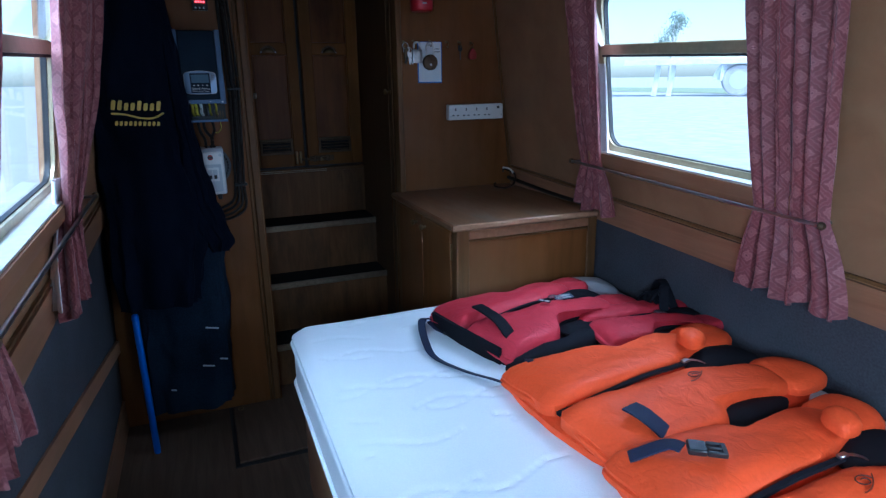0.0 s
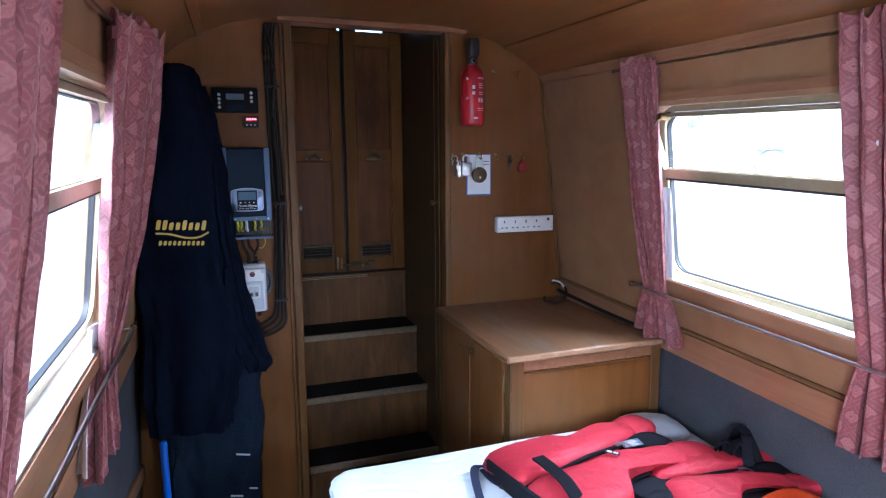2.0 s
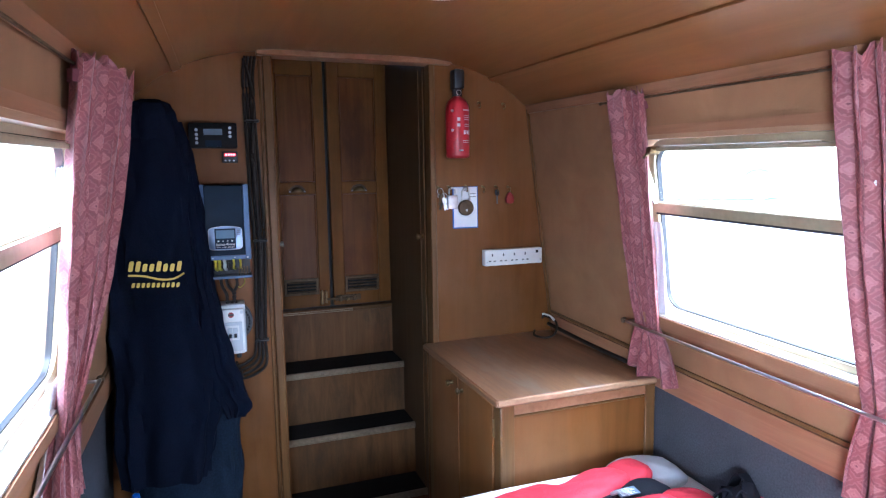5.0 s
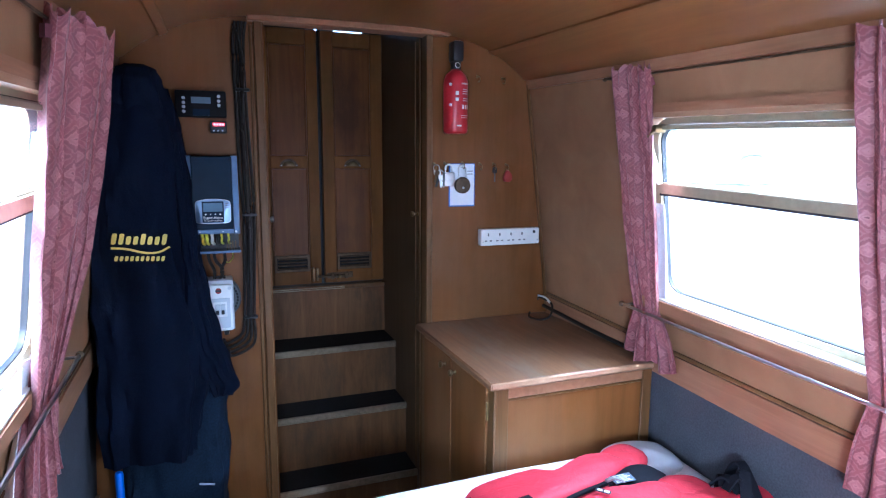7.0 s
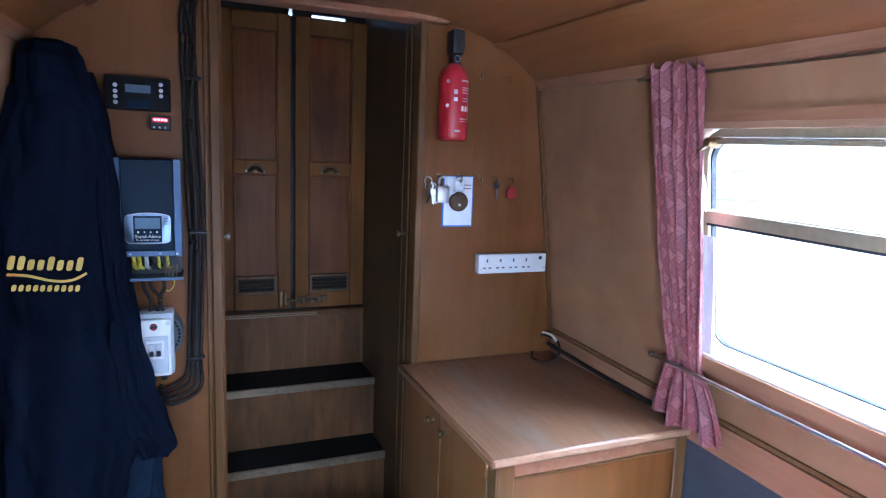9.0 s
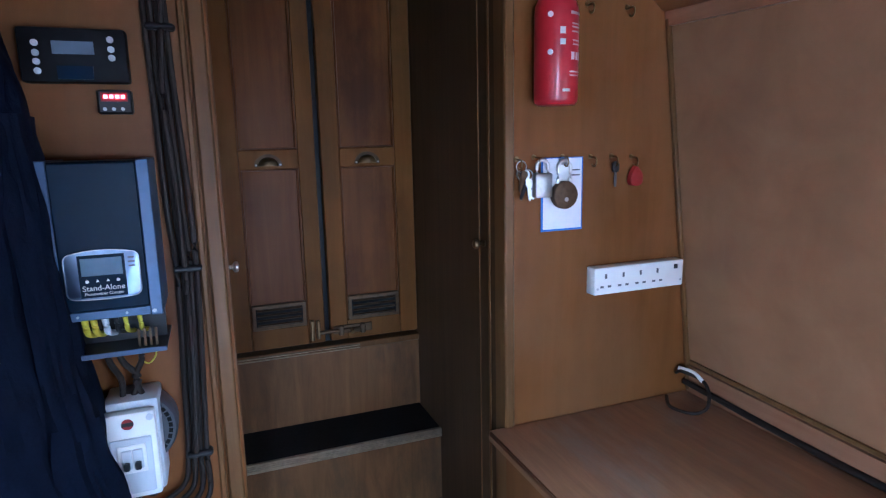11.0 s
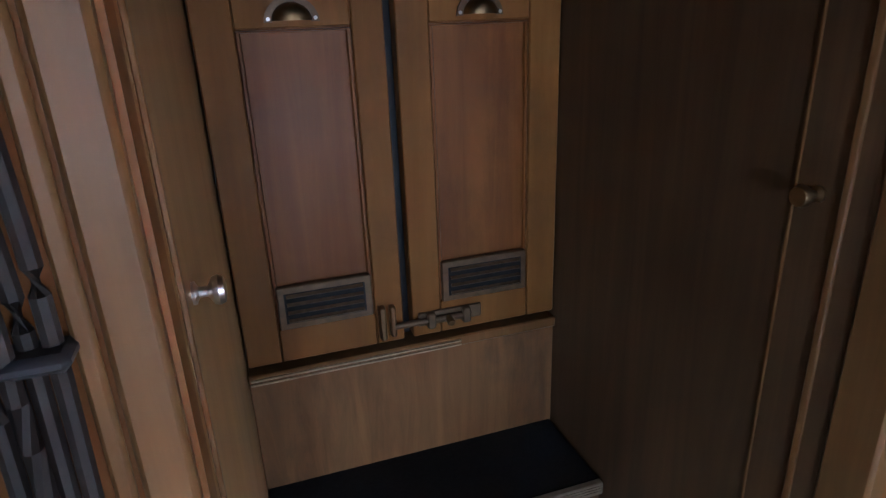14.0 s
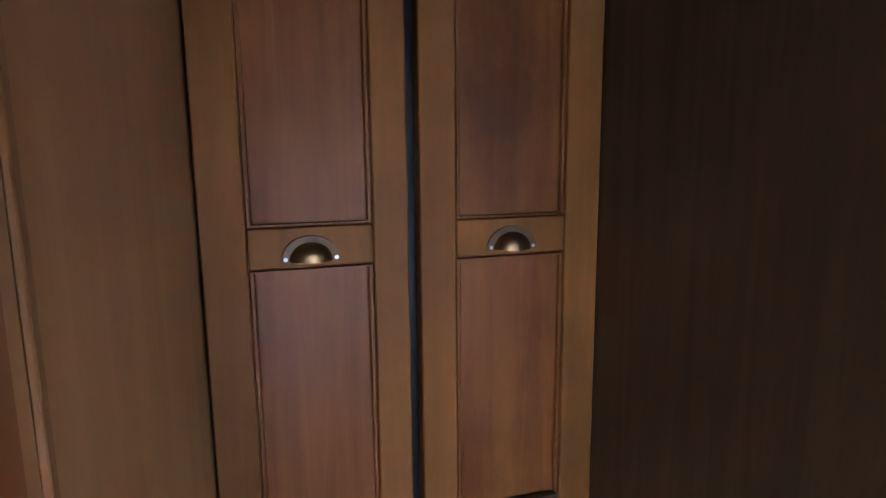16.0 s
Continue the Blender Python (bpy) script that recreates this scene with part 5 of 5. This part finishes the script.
# ---------------------------------------------------------------- buoyancy vests lying on the mattress
def vest(at, turn, length, half, thick, shell, shell_name, label, seed, trim=None, collar=True, badge=None):
    """A zipped buoyancy vest on its back: hem at its origin, shoulders along +x."""
    m = Matrix.Translation(at) @ pose(0, 0, 0, 0, 0, turn)
    v = thing("buoyancy_vest", at, label, "life vest", "vests on the mattress")
    s, w = length / 0.58, half / 0.23

    def out(pts, sg=1):
        return closed_path([(a * s, sg * b * w) for a, b in pts], 4)

    back = out([(0.01, -0.22), (0.01, 0.22), (0.24, 0.225), (0.36, 0.19), (0.48, 0.21), (0.60, 0.19), (0.62, 0.08), (0.62, -0.08), (0.60, -0.19), (0.48, -0.21), (0.36, -0.19), (0.24, -0.225)])
    part("back_panel", pillow(back, thick * 0.55, m, 7, 4.0, 0.006, seed, 0.5), trim or shell, v)
    front = [(0.0, 0.010), (-0.006, 0.11), (0.002, 0.225), (0.03, 0.245), (0.10, 0.243), (0.18, 0.238), (0.255, 0.232), (0.295, 0.205), (0.335, 0.165), (0.42, 0.160), (0.50, 0.180), (0.555, 0.165), (0.565, 0.10), (0.53, 0.060), (0.44, 0.034), (0.36, 0.010), (0.18, 0.008)]
    if trim:
        front[6:11] = [(0.225, 0.225), (0.262, 0.170), (0.320, 0.128), (0.42, 0.132), (0.50, 0.178)]
    for sg in (1, -1):
        lift = Matrix.Translation((0, 0, thick * 0.50))
        drop = pose(0, 0, 0, -sg * 7, 0, 0)
        p = part("front_panel", pillow(out(front, sg), thick, m @ lift @ drop, 14, 4.2, 0.0055, seed + 3 * sg, 0.42, 0.0045), shell, v)
        # hem roll
        hem = [m @ lift @ drop @ Vector((a * s, sg * b * w, 0.012)) for a, b in ((0.002, 0.016), (-0.007, 0.11), (0.002, 0.222), (0.03, 0.246))]
        part("hem_roll", sweep(smooth_path(hem, 6), circle(0.0085, 8)), shell, p)
        arm = [m @ lift @ drop @ Vector((a * s, sg * b * w, 0.016)) for a, b in (((0.225, 0.228), (0.262, 0.175), (0.320, 0.133), (0.42, 0.137), (0.50, 0.183)) if trim else ((0.255, 0.236), (0.300, 0.210), (0.338, 0.172), (0.42, 0.167), (0.50, 0.187)))]
        part("armhole_binding", sweep(smooth_path(arm, 6), circle(0.007, 8)), BLACKCLOTH if trim else shell, p)
        part("shoulder_strap", pillow(out([(0.53, 0.06), (0.53, 0.18), (0.58, 0.205), (0.66, 0.19), (0.67, 0.10), (0.61, 0.05)], sg), thick * 0.62, m @ Matrix.Translation((0, 0, thick * 0.42)), 7, 3.4, 0.006, seed + 7, 0.45), shell, v)
    well = out([(0.27, 0.17), (0.27, 0.235), (0.34, 0.24), (0.44, 0.235), (0.49, 0.19), (0.36, 0.15)], -1)
    part("armhole_lining", pillow(well, 0.010, m @ Matrix.Translation((0, 0, thick * 0.54)), 4, 2.5, 0.003, seed, 0.5), BLACKCLOTH, v, "dark armhole lining")
    zz = thick * 1.50

    def crest(a, b=0.0, dz=0.0):
        k = a / s
        rise = zz * min(1.0, 0.70 + 1.3 * max(0, k)) * (1 if k < 0.40 else 1 - 0.6 * (k - 0.40))
        return m @ Vector((a, b, rise - 0.023 + dz))

    z = part("zip", strap([crest(t * s) for t in (0.0, 0.06, 0.15, 0.25, 0.34, 0.39)], 0.011, 0.008), BLACKCLOTH, v, "dark zip")
    part("zip_slider", moved(box(-0.012, 0.012, -0.006, 0.006, -0.003, 0.005, 0.002), Matrix.Translation(crest(0.385 * s, 0, 0.006)) @ pose(0, 0, 0, 0, 0, turn)), STEEL, z)
    part("zip_pull", strap([crest(0.385 * s, 0, 0.010), crest(0.41 * s, -0.012, 0.008), crest(0.43 * s, -0.02, 0.0)], 0.007, 0.002), STEEL, z)
    if collar:
        part("collar_lobe", pillow(out([(0.435, 0.030), (0.438, 0.075), (0.462, 0.100), (0.495, 0.095), (0.508, 0.058), (0.480, 0.026)]), thick * 0.55, m @ Matrix.Translation((0, 0, thick * 1.30)) @ pose(0, 0, 0, 4, 0, 0), 8, 2.4, 0.004, seed + 11, 0.45), shell, v, "soft collar tab")
    part("neck_lining", pillow(out([(0.40, 0.0), (0.44, 0.045), (0.53, 0.07), (0.60, 0.05), (0.61, 0.0), (0.60, -0.05), (0.53, -0.07), (0.44, -0.045)]), 0.02, m @ Matrix.Translation((0, 0, thick * 0.66)), 5, 2.2, 0.004, seed, 0.4), BLACKCLOTH, v, "black neck lining")
    # chest badge: a small swirl and a line of marks
    if badge:
        b0 = m @ Vector((0.33 * s, -0.075 * w, zz - 0.010))
        ring = [b0 + Vector((0.020 * math.cos(t) * (1 - t / 12), 0.015 * math.sin(t) * (1 - t / 12), 0.004)) for t in [k * 0.5 for k in range(18)]]
        part("badge", sweep(ring, circle(0.0012, 6)), badge, v, "small dark swirl badge")
        part("badge_line", sweep([b0 + Vector((-0.030 + 0.006 * k, -0.022 + 0.0003 * k * k, 0.004)) for k in range(11)], circle(0.0011, 6)), badge, v)
    return v, m, zz, s, w


MT = MZ1 - 0.002
_o1, _m1, _z1, _s1, _w1 = vest((0.675, 1.020, MT), 6, 0.60, 0.228, 0.060, ORANGE, "orange", "bright orange zipped life vest lying on the mattress", 2.0, badge=MAROON)
_o2, _m2, _z2, _s2, _w2 = vest((0.672, 0.615, MT), 3, 0.56, 0.215, 0.063, ORANGE, "orange", "bright orange life vest with a black buckle", 5.0, badge=MAROON)
_r1, _m3, _z3, _s3, _w3 = vest((0.672, 1.520, MT), 12, 0.52, 0.190, 0.062, REDNYLON, "red", "red zipped buoyancy vest with black lining and straps", 9.0, BLACKCLOTH, False, None)
_r2, _m4, _z4, _s4, _w4 = vest((1.04, 1.430, MT), -8, 0.36, 0.13, 0.045, REDNYLON, "red", "red buoyancy vest with black trim beside the wall", 14.0, BLACKCLOTH, False, None)


def on(m, a, b, z):
    return m @ Vector((a, b, z))


# side strap and buckle of the orange vests
part("waist_strap", strap([on(_m1, 0.10, -0.110, _z1 - 0.002), on(_m1, 0.105, -0.150, _z1 - 0.004), on(_m1, 0.12, -0.200, _z1 - 0.028), on(_m1, 0.125, -0.240, 0.035), on(_m1, 0.12, -0.255, 0.010)], 0.046, 0.004), WEBBING, _o1, "navy webbing strap")
part("waist_strap", strap([on(_m1, 0.085, 0.205, _z1 - 0.030), on(_m1, 0.10, 0.238, 0.048), on(_m1, 0.11, 0.258, 0.010)], 0.034, 0.004), WEBBING, _o1, "navy webbing strap")
_b = part("waist_strap", strap([on(_m2, 0.03, 0.185, _z2 - 0.03), on(_m2, 0.085, 0.150, _z2 + 0.002), on(_m2, 0.10, 0.125, _z2 + 0.006)], 0.034, 0.004), WEBBING, _o2, "navy webbing strap")
_bk = _m2 @ Matrix.Translation((0.128, 0.10, _z2 + 0.010)) @ pose(0, 0, 0, 0, 0, -38)
_bm = box(-0.030, 0.004, -0.019, 0.019, -0.006, 0.007, 0.003)
for _d in (-0.015, 0.0, 0.015):
    box(0.003, 0.032, _d - 0.004, _d + 0.004, -0.005, 0.006, 0.002, bm=_bm)
box(0.028, 0.038, -0.019, 0.019, -0.005, 0.006, 0.002, bm=_bm)
part("buckle", moved(_bm, _bk), BLACKPL, _b, "black side-release buckle")
part("badge_bar", strap([on(_m2, 0.30, -0.13, _z2 - 0.006), on(_m2, 0.38, -0.12, _z2 - 0.006)], 0.003, 0.002), PRINT, _o2)
# loose black gear of the red vest
part("chest_strap", strap([on(_m3, 0.065, 0.03, _z3 + 0.006), on(_m3, 0.060, -0.03, _z3 + 0.006), on(_m3, 0.055, -0.10, _z3 - 0.004), on(_m3, 0.05, -0.165, 0.05), on(_m3, 0.045, -0.195, 0.012)], 0.036, 0.006), BLACKCLOTH, _r1, "black chest strap")
part("hem_band", strap([on(_m3, -0.006, 0.16, 0.030), on(_m3, -0.014, 0.05, 0.034), on(_m3, -0.014, -0.06, 0.034), on(_m3, -0.004, -0.17, 0.028)], 0.05, 0.010, up=(1, 0, 0.1)), BLACKCLOTH, _r1, "black elastic hem band")
part("side_panel", pillow(closed_path([(0.0, -0.19), (0.12, -0.205), (0.27, -0.20), (0.40, -0.15), (0.40, -0.20), (0.25, -0.245), (0.02, -0.235)], 4), 0.045, _m3, 6, 2.2, 0.006, 3.0, 0.2), BLACKCLOTH, _r1, "black padded side panel")
part("size_label", moved(box(-0.030, 0.030, -0.020, 0.020, 0.0, 0.002), _m3 @ Matrix.Translation((0.40, 0.0, 0.064)) @ pose(0, 0, 0, 0, -6, -20)), BLUEPRINT, _r1, "printed grey-blue size label")
for _k in range(6):
    part("label_line", moved(box(-0.024, 0.024 - 0.006 * (_k % 3), -0.0012, 0.0012, 0.002, 0.0026), _m3 @ Matrix.Translation((0.40, 0.0, 0.064)) @ pose(0, 0, 0, 0, -6, -20) @ Matrix.Translation((0, -0.015 + 0.006 * _k, 0))), PALEPRINT, _r1)
_t = _m3 @ Matrix.Translation((0.262, -0.055, _z3 + 0.003)) @ pose(0, 0, 0, 0, 0, -62)
part("badge", moved(slab(round_rect(-0.020, 0.020, -0.008, 0.008, 0.004), lambda a, b, d: (a, b, d), 0.002), _t), BLACKPL, _r1, "small black and white badge")
part("badge_mark", moved(slab(round_rect(-0.015, -0.002, -0.005, 0.005, 0.003), lambda a, b, d: (a, b, 0.002 + d), 0.0006), _t), PALEPRINT, _r1)
part("badge_mark", moved(slab(round_rect(0.002, 0.016, -0.005, 0.005, 0.002), lambda a, b, d: (a, b, 0.002 + d), 0.0006), _t), PALEPRINT, _r1)
_sp = thing("loose_strap", (0.62, 1.4, MT), "navy webbing strap looped loosely on the mattress", "strap")
part("webbing", strap([(0.712, 1.655, MT + 0.020), (0.660, 1.660, MT + 0.012), (0.628, 1.700, MT + 0.022), (0.596, 1.690, MT + 0.020), (0.560, 1.560, MT + 0.014), (0.550, 1.455, MT + 0.010), (0.590, 1.345, MT + 0.012), (0.650, 1.250, MT + 0.014), (0.715, 1.130, MT + 0.014), (0.735, 1.085, MT + 0.020)], 0.024, 0.003, 8, (0.35, 0.2, 1)), WEBBING, _sp)
part("webbing_end", strap([(0.628, 1.700, MT + 0.014), (0.640, 1.640, MT + 0.006), (0.668, 1.600, MT + 0.006), (0.720, 1.615, MT + 0.012)], 0.026, 0.003), WEBBING, _sp)
part("slider", moved(box(-0.018, 0.018, -0.016, 0.016, 0.0, 0.008, 0.003), Matrix.Translation((0.655, 1.60, MT + 0.005)) @ pose(0, 0, 0, 0, 0, 35)), BLACKPL, _sp)
_sb = thing("dark_strap_bundle", (1.33, 1.47, MT), "tangle of black straps lying against the wall lining", "straps")
for _k in range(6):
    _a = _k * 1.05
    part("webbing", strap([(1.33 + 0.06 * math.cos(_a), 1.47 + 0.09 * math.sin(_a), MT + 0.010), (1.335 + 0.02 * math.cos(_a + 1), 1.48 + 0.03 * math.sin(_a + 1), MT + 0.060 + 0.012 * _k), (1.345 + 0.05 * math.cos(_a + 2), 1.47 + 0.08 * math.sin(_a + 2.2), MT + 0.012)], 0.028, 0.006), BLACKCLOTH, _sb)
_gs = solo("folded_cloth", pillow(closed_path([(1.15, 1.70), (1.16, 1.84), (1.27, 1.855), (1.36, 1.80), (1.35, 1.68), (1.24, 1.66)], 4), 0.045, Matrix.Translation((0, 0, MT)), 7, 2.4, 0.008, 21.0, 0.3), GREYPL, "pale grey folded cloth behind the red vests", "cloth")

# ---------------------------------------------------------------- coat, trousers, blue pole
def draped(rows, folds, amp, seed, nseg=84, steps=9, power=2.6):
    """A hanging garment: rows of (z, left x, right x, front y, back y), folded more towards the hem."""
    rows = [Vector(r[:3]).to_tuple() + tuple(r[3:]) for r in rows]
    fine = []
    for a, b in zip(rows, rows[1:]):
        for k in range(steps):
            t = k / steps
            t2 = t * t * (3 - 2 * t)
            fine.append([a[0] + (b[0] - a[0]) * t] + [p + (q - p) * t2 for p, q in zip(a[1:], b[1:])])
    fine.append(list(rows[-1]))
    bm = bmesh.new()
    rings = []
    zt, zb = fine[0][0], fine[-1][0]
    for z, xl, xr, yf, yb in fine:
        k = (zt - z) / (zt - zb)
        cx, cy, rx, ry = (xl + xr) / 2, (yf + yb) / 2, (xr - xl) / 2, (yb - yf) / 2
        ring = []
        for i in range(nseg):
            a = 2 * math.pi * i / nseg
            c, s = math.cos(a), math.sin(a)
            f = amp * k * (math.sin(folds * a + 2 * noise.noise((k * 2.5, seed, 0.3)) + seed) + 0.6 * math.sin(2.3 * folds * a + 5 * k))
            n = 0.014 * noise.noise((3 * c + seed, 3 * s, z * 5)) + 0.010 * noise.noise((6 * c, 6 * s + seed, z * 11))
            ex = 2 / power
            ring.append(bm.verts.new((cx + (rx + f * 0.5 + n) * math.copysign(abs(c) ** ex, c), cy + (ry + f + n) * math.copysign(abs(s) ** ex, s), z)))
        rings.append(ring)
    for a, b in zip(rings, rings[1:]):
        for i in range(nseg):
            bm.faces.new((a[i], a[(i + 1) % nseg], b[(i + 1) % nseg], b[i]))
    bm.faces.new(rings[0])
    bm.faces.new(list(reversed(rings[-1])))
    return bm


coat = thing("coat", (-0.19, 2.5, 0.60), "navy work coat with yellow embroidery hung on the bulkhead", "coat")
part("body", draped([(1.80, -0.235, -0.085, 2.49, 2.60), (1.735, -0.262, -0.068, 2.44, 2.60), (1.60, -0.290, -0.052, 2.40, 2.60), (1.45, -0.318, -0.046, 2.385, 2.60), (1.30, -0.330, -0.046, 2.385, 2.60), (1.15, -0.338, -0.020, 2.385, 2.60), (1.00, -0.342, 0.006, 2.38, 2.60), (0.85, -0.345, 0.000, 2.38, 2.60), (0.70, -0.345, -0.030, 2.385, 2.60), (0.58, -0.335, -0.050, 2.39, 2.59)], 5, 0.016, 1.7, power=3.0), NAVY, coat)
part("hood", draped([(1.872, -0.200, -0.150, 2.49, 2.585), (1.855, -0.228, -0.118, 2.45, 2.595), (1.82, -0.240, -0.102, 2.43, 2.60), (1.76, -0.246, -0.090, 2.425, 2.60), (1.70, -0.240, -0.085, 2.44, 2.60)], 4, 0.008, 4.1, 48, 6), NAVY, coat)
part("sleeve", draped([(1.66, -0.10, -0.048, 2.44, 2.58), (1.50, -0.095, -0.028, 2.42, 2.57), (1.30, -0.085, -0.020, 2.41, 2.56), (1.12, -0.075, 0.010, 2.40, 2.55), (0.98, -0.060, 0.034, 2.40, 2.54), (0.88, -0.040, 0.060, 2.41, 2.53), (0.80, -0.015, 0.086, 2.43, 2.52), (0.765, 0.000, 0.062, 2.44, 2.51)], 3, 0.010, 8.2, 48, 7, 2.3), NAVY, coat)


def stitched_row(x, z, step, tall, low, heights):
    """A row of slanting solid stitched marks, some taller."""
    for k, h in enumerate(heights):
        top = tall if h else low
        a0 = x + step * k

        def at(a, b, d):
            return (a + 0.22 * (b - z), 2.376 - d, b - 0.05 * (a - x))

        w = step * 0.64
        bm = slab(round_rect(a0, a0 + w, z, z + top, min(w, low) * 0.40, 4), at, 0.003)
        part("embroidery_mark", bm, YELLOW, coat, "yellow embroidered mark")


stitched_row(-0.262, 1.318, 0.0200, 0.033, 0.025, (1, 1, 0, 0, 1, 0, 0, 1))
part("embroidery_swoosh", sweep(smooth_path([(-0.262, 2.374, 1.306), (-0.22, 2.373, 1.302), (-0.17, 2.373, 1.288), (-0.13, 2.373, 1.288), (-0.098, 2.374, 1.304)], 6), rect(0.006, 0.003), up=(0, 1, 0)), YELLOW, coat)
stitched_row(-0.256, 1.266, 0.0145, 0.016, 0.015, (0,) * 10)

tr = thing("work_trousers", (-0.15, 2.5, 0.10), "dark stained work trousers hanging below the coat", "trousers")
part("leg", draped([(0.98, -0.25, 0.02, 2.47, 2.60), (0.80, -0.27, 0.045, 2.46, 2.60), (0.55, -0.285, 0.048, 2.455, 2.60), (0.35, -0.295, 0.035, 2.45, 2.60), (0.11, -0.300, 0.018, 2.44, 2.60)], 4, 0.014, 6.0, power=3.2), DENIM, tr)
part("waistband", draped([(1.03, -0.245, 0.012, 2.475, 2.60), (0.975, -0.252, 0.022, 2.465, 2.60)], 3, 0.004, 2.0, 60, 4, 3.2), DENIM, tr)
for _x, _z, _w in ((-0.03, 0.46, 0.05), (-0.06, 0.30, 0.045), (0.0, 0.32, 0.03), (-0.20, 0.22, 0.02)):
    part("paint_mark", moved(box(-_w / 2, _w / 2, -0.001, 0.001, -0.003, 0.003), Matrix.Translation((_x, 2.432, _z)) @ pose(0, 0, 0, 0, 12, 0)), GREYPL, tr, "pale paint smear")

pole = thing("mop_handle", (-0.284, 2.365, 0), "bright blue plastic handle leaning by the coat", "handle")
part("tube", cyl((-0.284, 2.36, 0.0), (-0.292, 2.40, 0.55), 0.0125, seg=16, bevel=0.003), BLUEPL, pole)
part("cap", lathe([(0.0128, 0), (0.0132, 0.01), (0.011, 0.020), (0.004, 0.024)], (-0.292, 2.40, 0.548), (0, 0.07, 1), 16), BLUEPL, pole)

# floor hatch by the stair
fh = thing("floor_hatch", (0.12, 2.35, 0), "brown floor hatch board with a dark gap", "floor hatch", kind="structure")
part("gap_frame", box(-0.004, 0.640, 2.13, 2.60, 0.0005, 0.003), BLACKPL, fh)
part("board", box(0.012, 0.630, 2.15, 2.59, 0.001, 0.012, 0.003), FLOORWOOD, fh)
part("lifting_ring", sweep([(0.045 + 0.012 * math.cos(a), 2.555 + 0.012 * math.sin(a), 0.014) for a in [2 * math.pi * i / 14 for i in range(14)]], circle(0.002, 6), True), BRASS, fh)

# ---------------------------------------------------------------- seen through the window
def trailer(at, turn):
    t = thing("flatbed_trailer", at, "grey flatbed trailer parked on the gravel", "trailer")
    m = Matrix.Translation(at) @ pose(0, 0, 0, 0, 0, turn)
    part("deck", moved(box(-2.6, 2.6, -0.9, 0.9, 1.12, 1.26, 0.02), m), PAINTBLUE, t)
    part("side_rail", moved(box(-2.6, 2.6, -0.98, -0.90, 1.04, 1.22, 0.01), m), PAINTBLUE, t)
    for x in (-1.55, -1.05):
        part("leg", moved(sweep([(x, -0.6, 0.0), (x + 0.12, -0.6, 1.12)], rect(0.16, 0.16), up=(0, 1, 0)), m), PAINTBLUE, t)
    for y in (-0.75, 0.75):
        w = part("wheel", moved(lathe([(0.30, -0.13), (0.48, -0.12), (0.52, -0.08), (0.52, 0.08), (0.48, 0.12), (0.30, 0.13)], (1.15, y, 0.52), (0, 1, 0), 28), m), TYRE, t)
        part("rim", moved(lathe([(0.10, -0.14), (0.29, -0.135), (0.31, -0.10), (0.31, 0.10), (0.29, 0.135), (0.10, 0.14)], (1.15, y, 0.52), (0, 1, 0), 24), m), GREYPL, w)
    part("mudguard", moved(sweep([(1.15 + 0.66 * math.cos(a), -0.75, 0.52 + 0.62 * math.sin(a)) for a in [math.pi * k / 14 for k in range(15)]], rect(0.30, 0.02), up=(0, 1, 0)), m), PAINTBLUE, t)
    part("axle", moved(cyl((1.15, -0.75, 0.52), (1.15, 0.75, 0.52), 0.06), m), TYRE, t)
    for x in (0.62, 1.75):
        part("hanger", moved(box(x - 0.06, x + 0.06, -0.85, -0.70, 0.5, 1.05, 0.01), m), PAINTBLUE, t)
    return t


trailer((16.8, 17.2, 0.735), -45)


def tree(at, height, crown, seed):
    rnd = random.Random(seed)
    t = thing("tree", at, "distant leafy tree with an open uneven crown", "tree")
    x, y, z = at
    bm = sweep([(x, y, z), (x + 0.1, y, z + height * 0.45)], circle(0.22, 10))
    tips = []
    for k in range(9):
        a = k * 2.4
        tip = Vector((x + crown * 0.75 * math.cos(a) * rnd.uniform(0.5, 1), y + crown * 0.75 * math.sin(a) * rnd.uniform(0.5, 1), z + height * rnd.uniform(0.6, 0.98)))
        cyl((x + 0.1, y, z + height * rnd.uniform(0.3, 0.45)), tip, 0.10, 0.02, 7, bm)
        tips.append(tip)
    part("trunk", bm, BARK, t)
    bm = bmesh.new()
    for _ in range(1500):
        c = rnd.choice(tips) + Vector((rnd.gauss(0, 0.55), rnd.gauss(0, 0.55), rnd.gauss(0, 0.5)))
        r = rnd.uniform(0.10, 0.20)
        q = Euler((rnd.uniform(0, 6), rnd.uniform(0, 6), rnd.uniform(0, 6))).to_matrix()
        vs = [bm.verts.new(c + q @ Vector(p)) for p in ((-r, 0, 0), (0, -r * 0.5, r * 0.15), (r, 0, 0), (0, r * 0.5, r * 0.15))]
        bm.faces.new(vs)
    part("crown", bm, LEAF, t)
    return t


tree((73.0, 82.0, 0.72), 10.0, 2.3, 5)
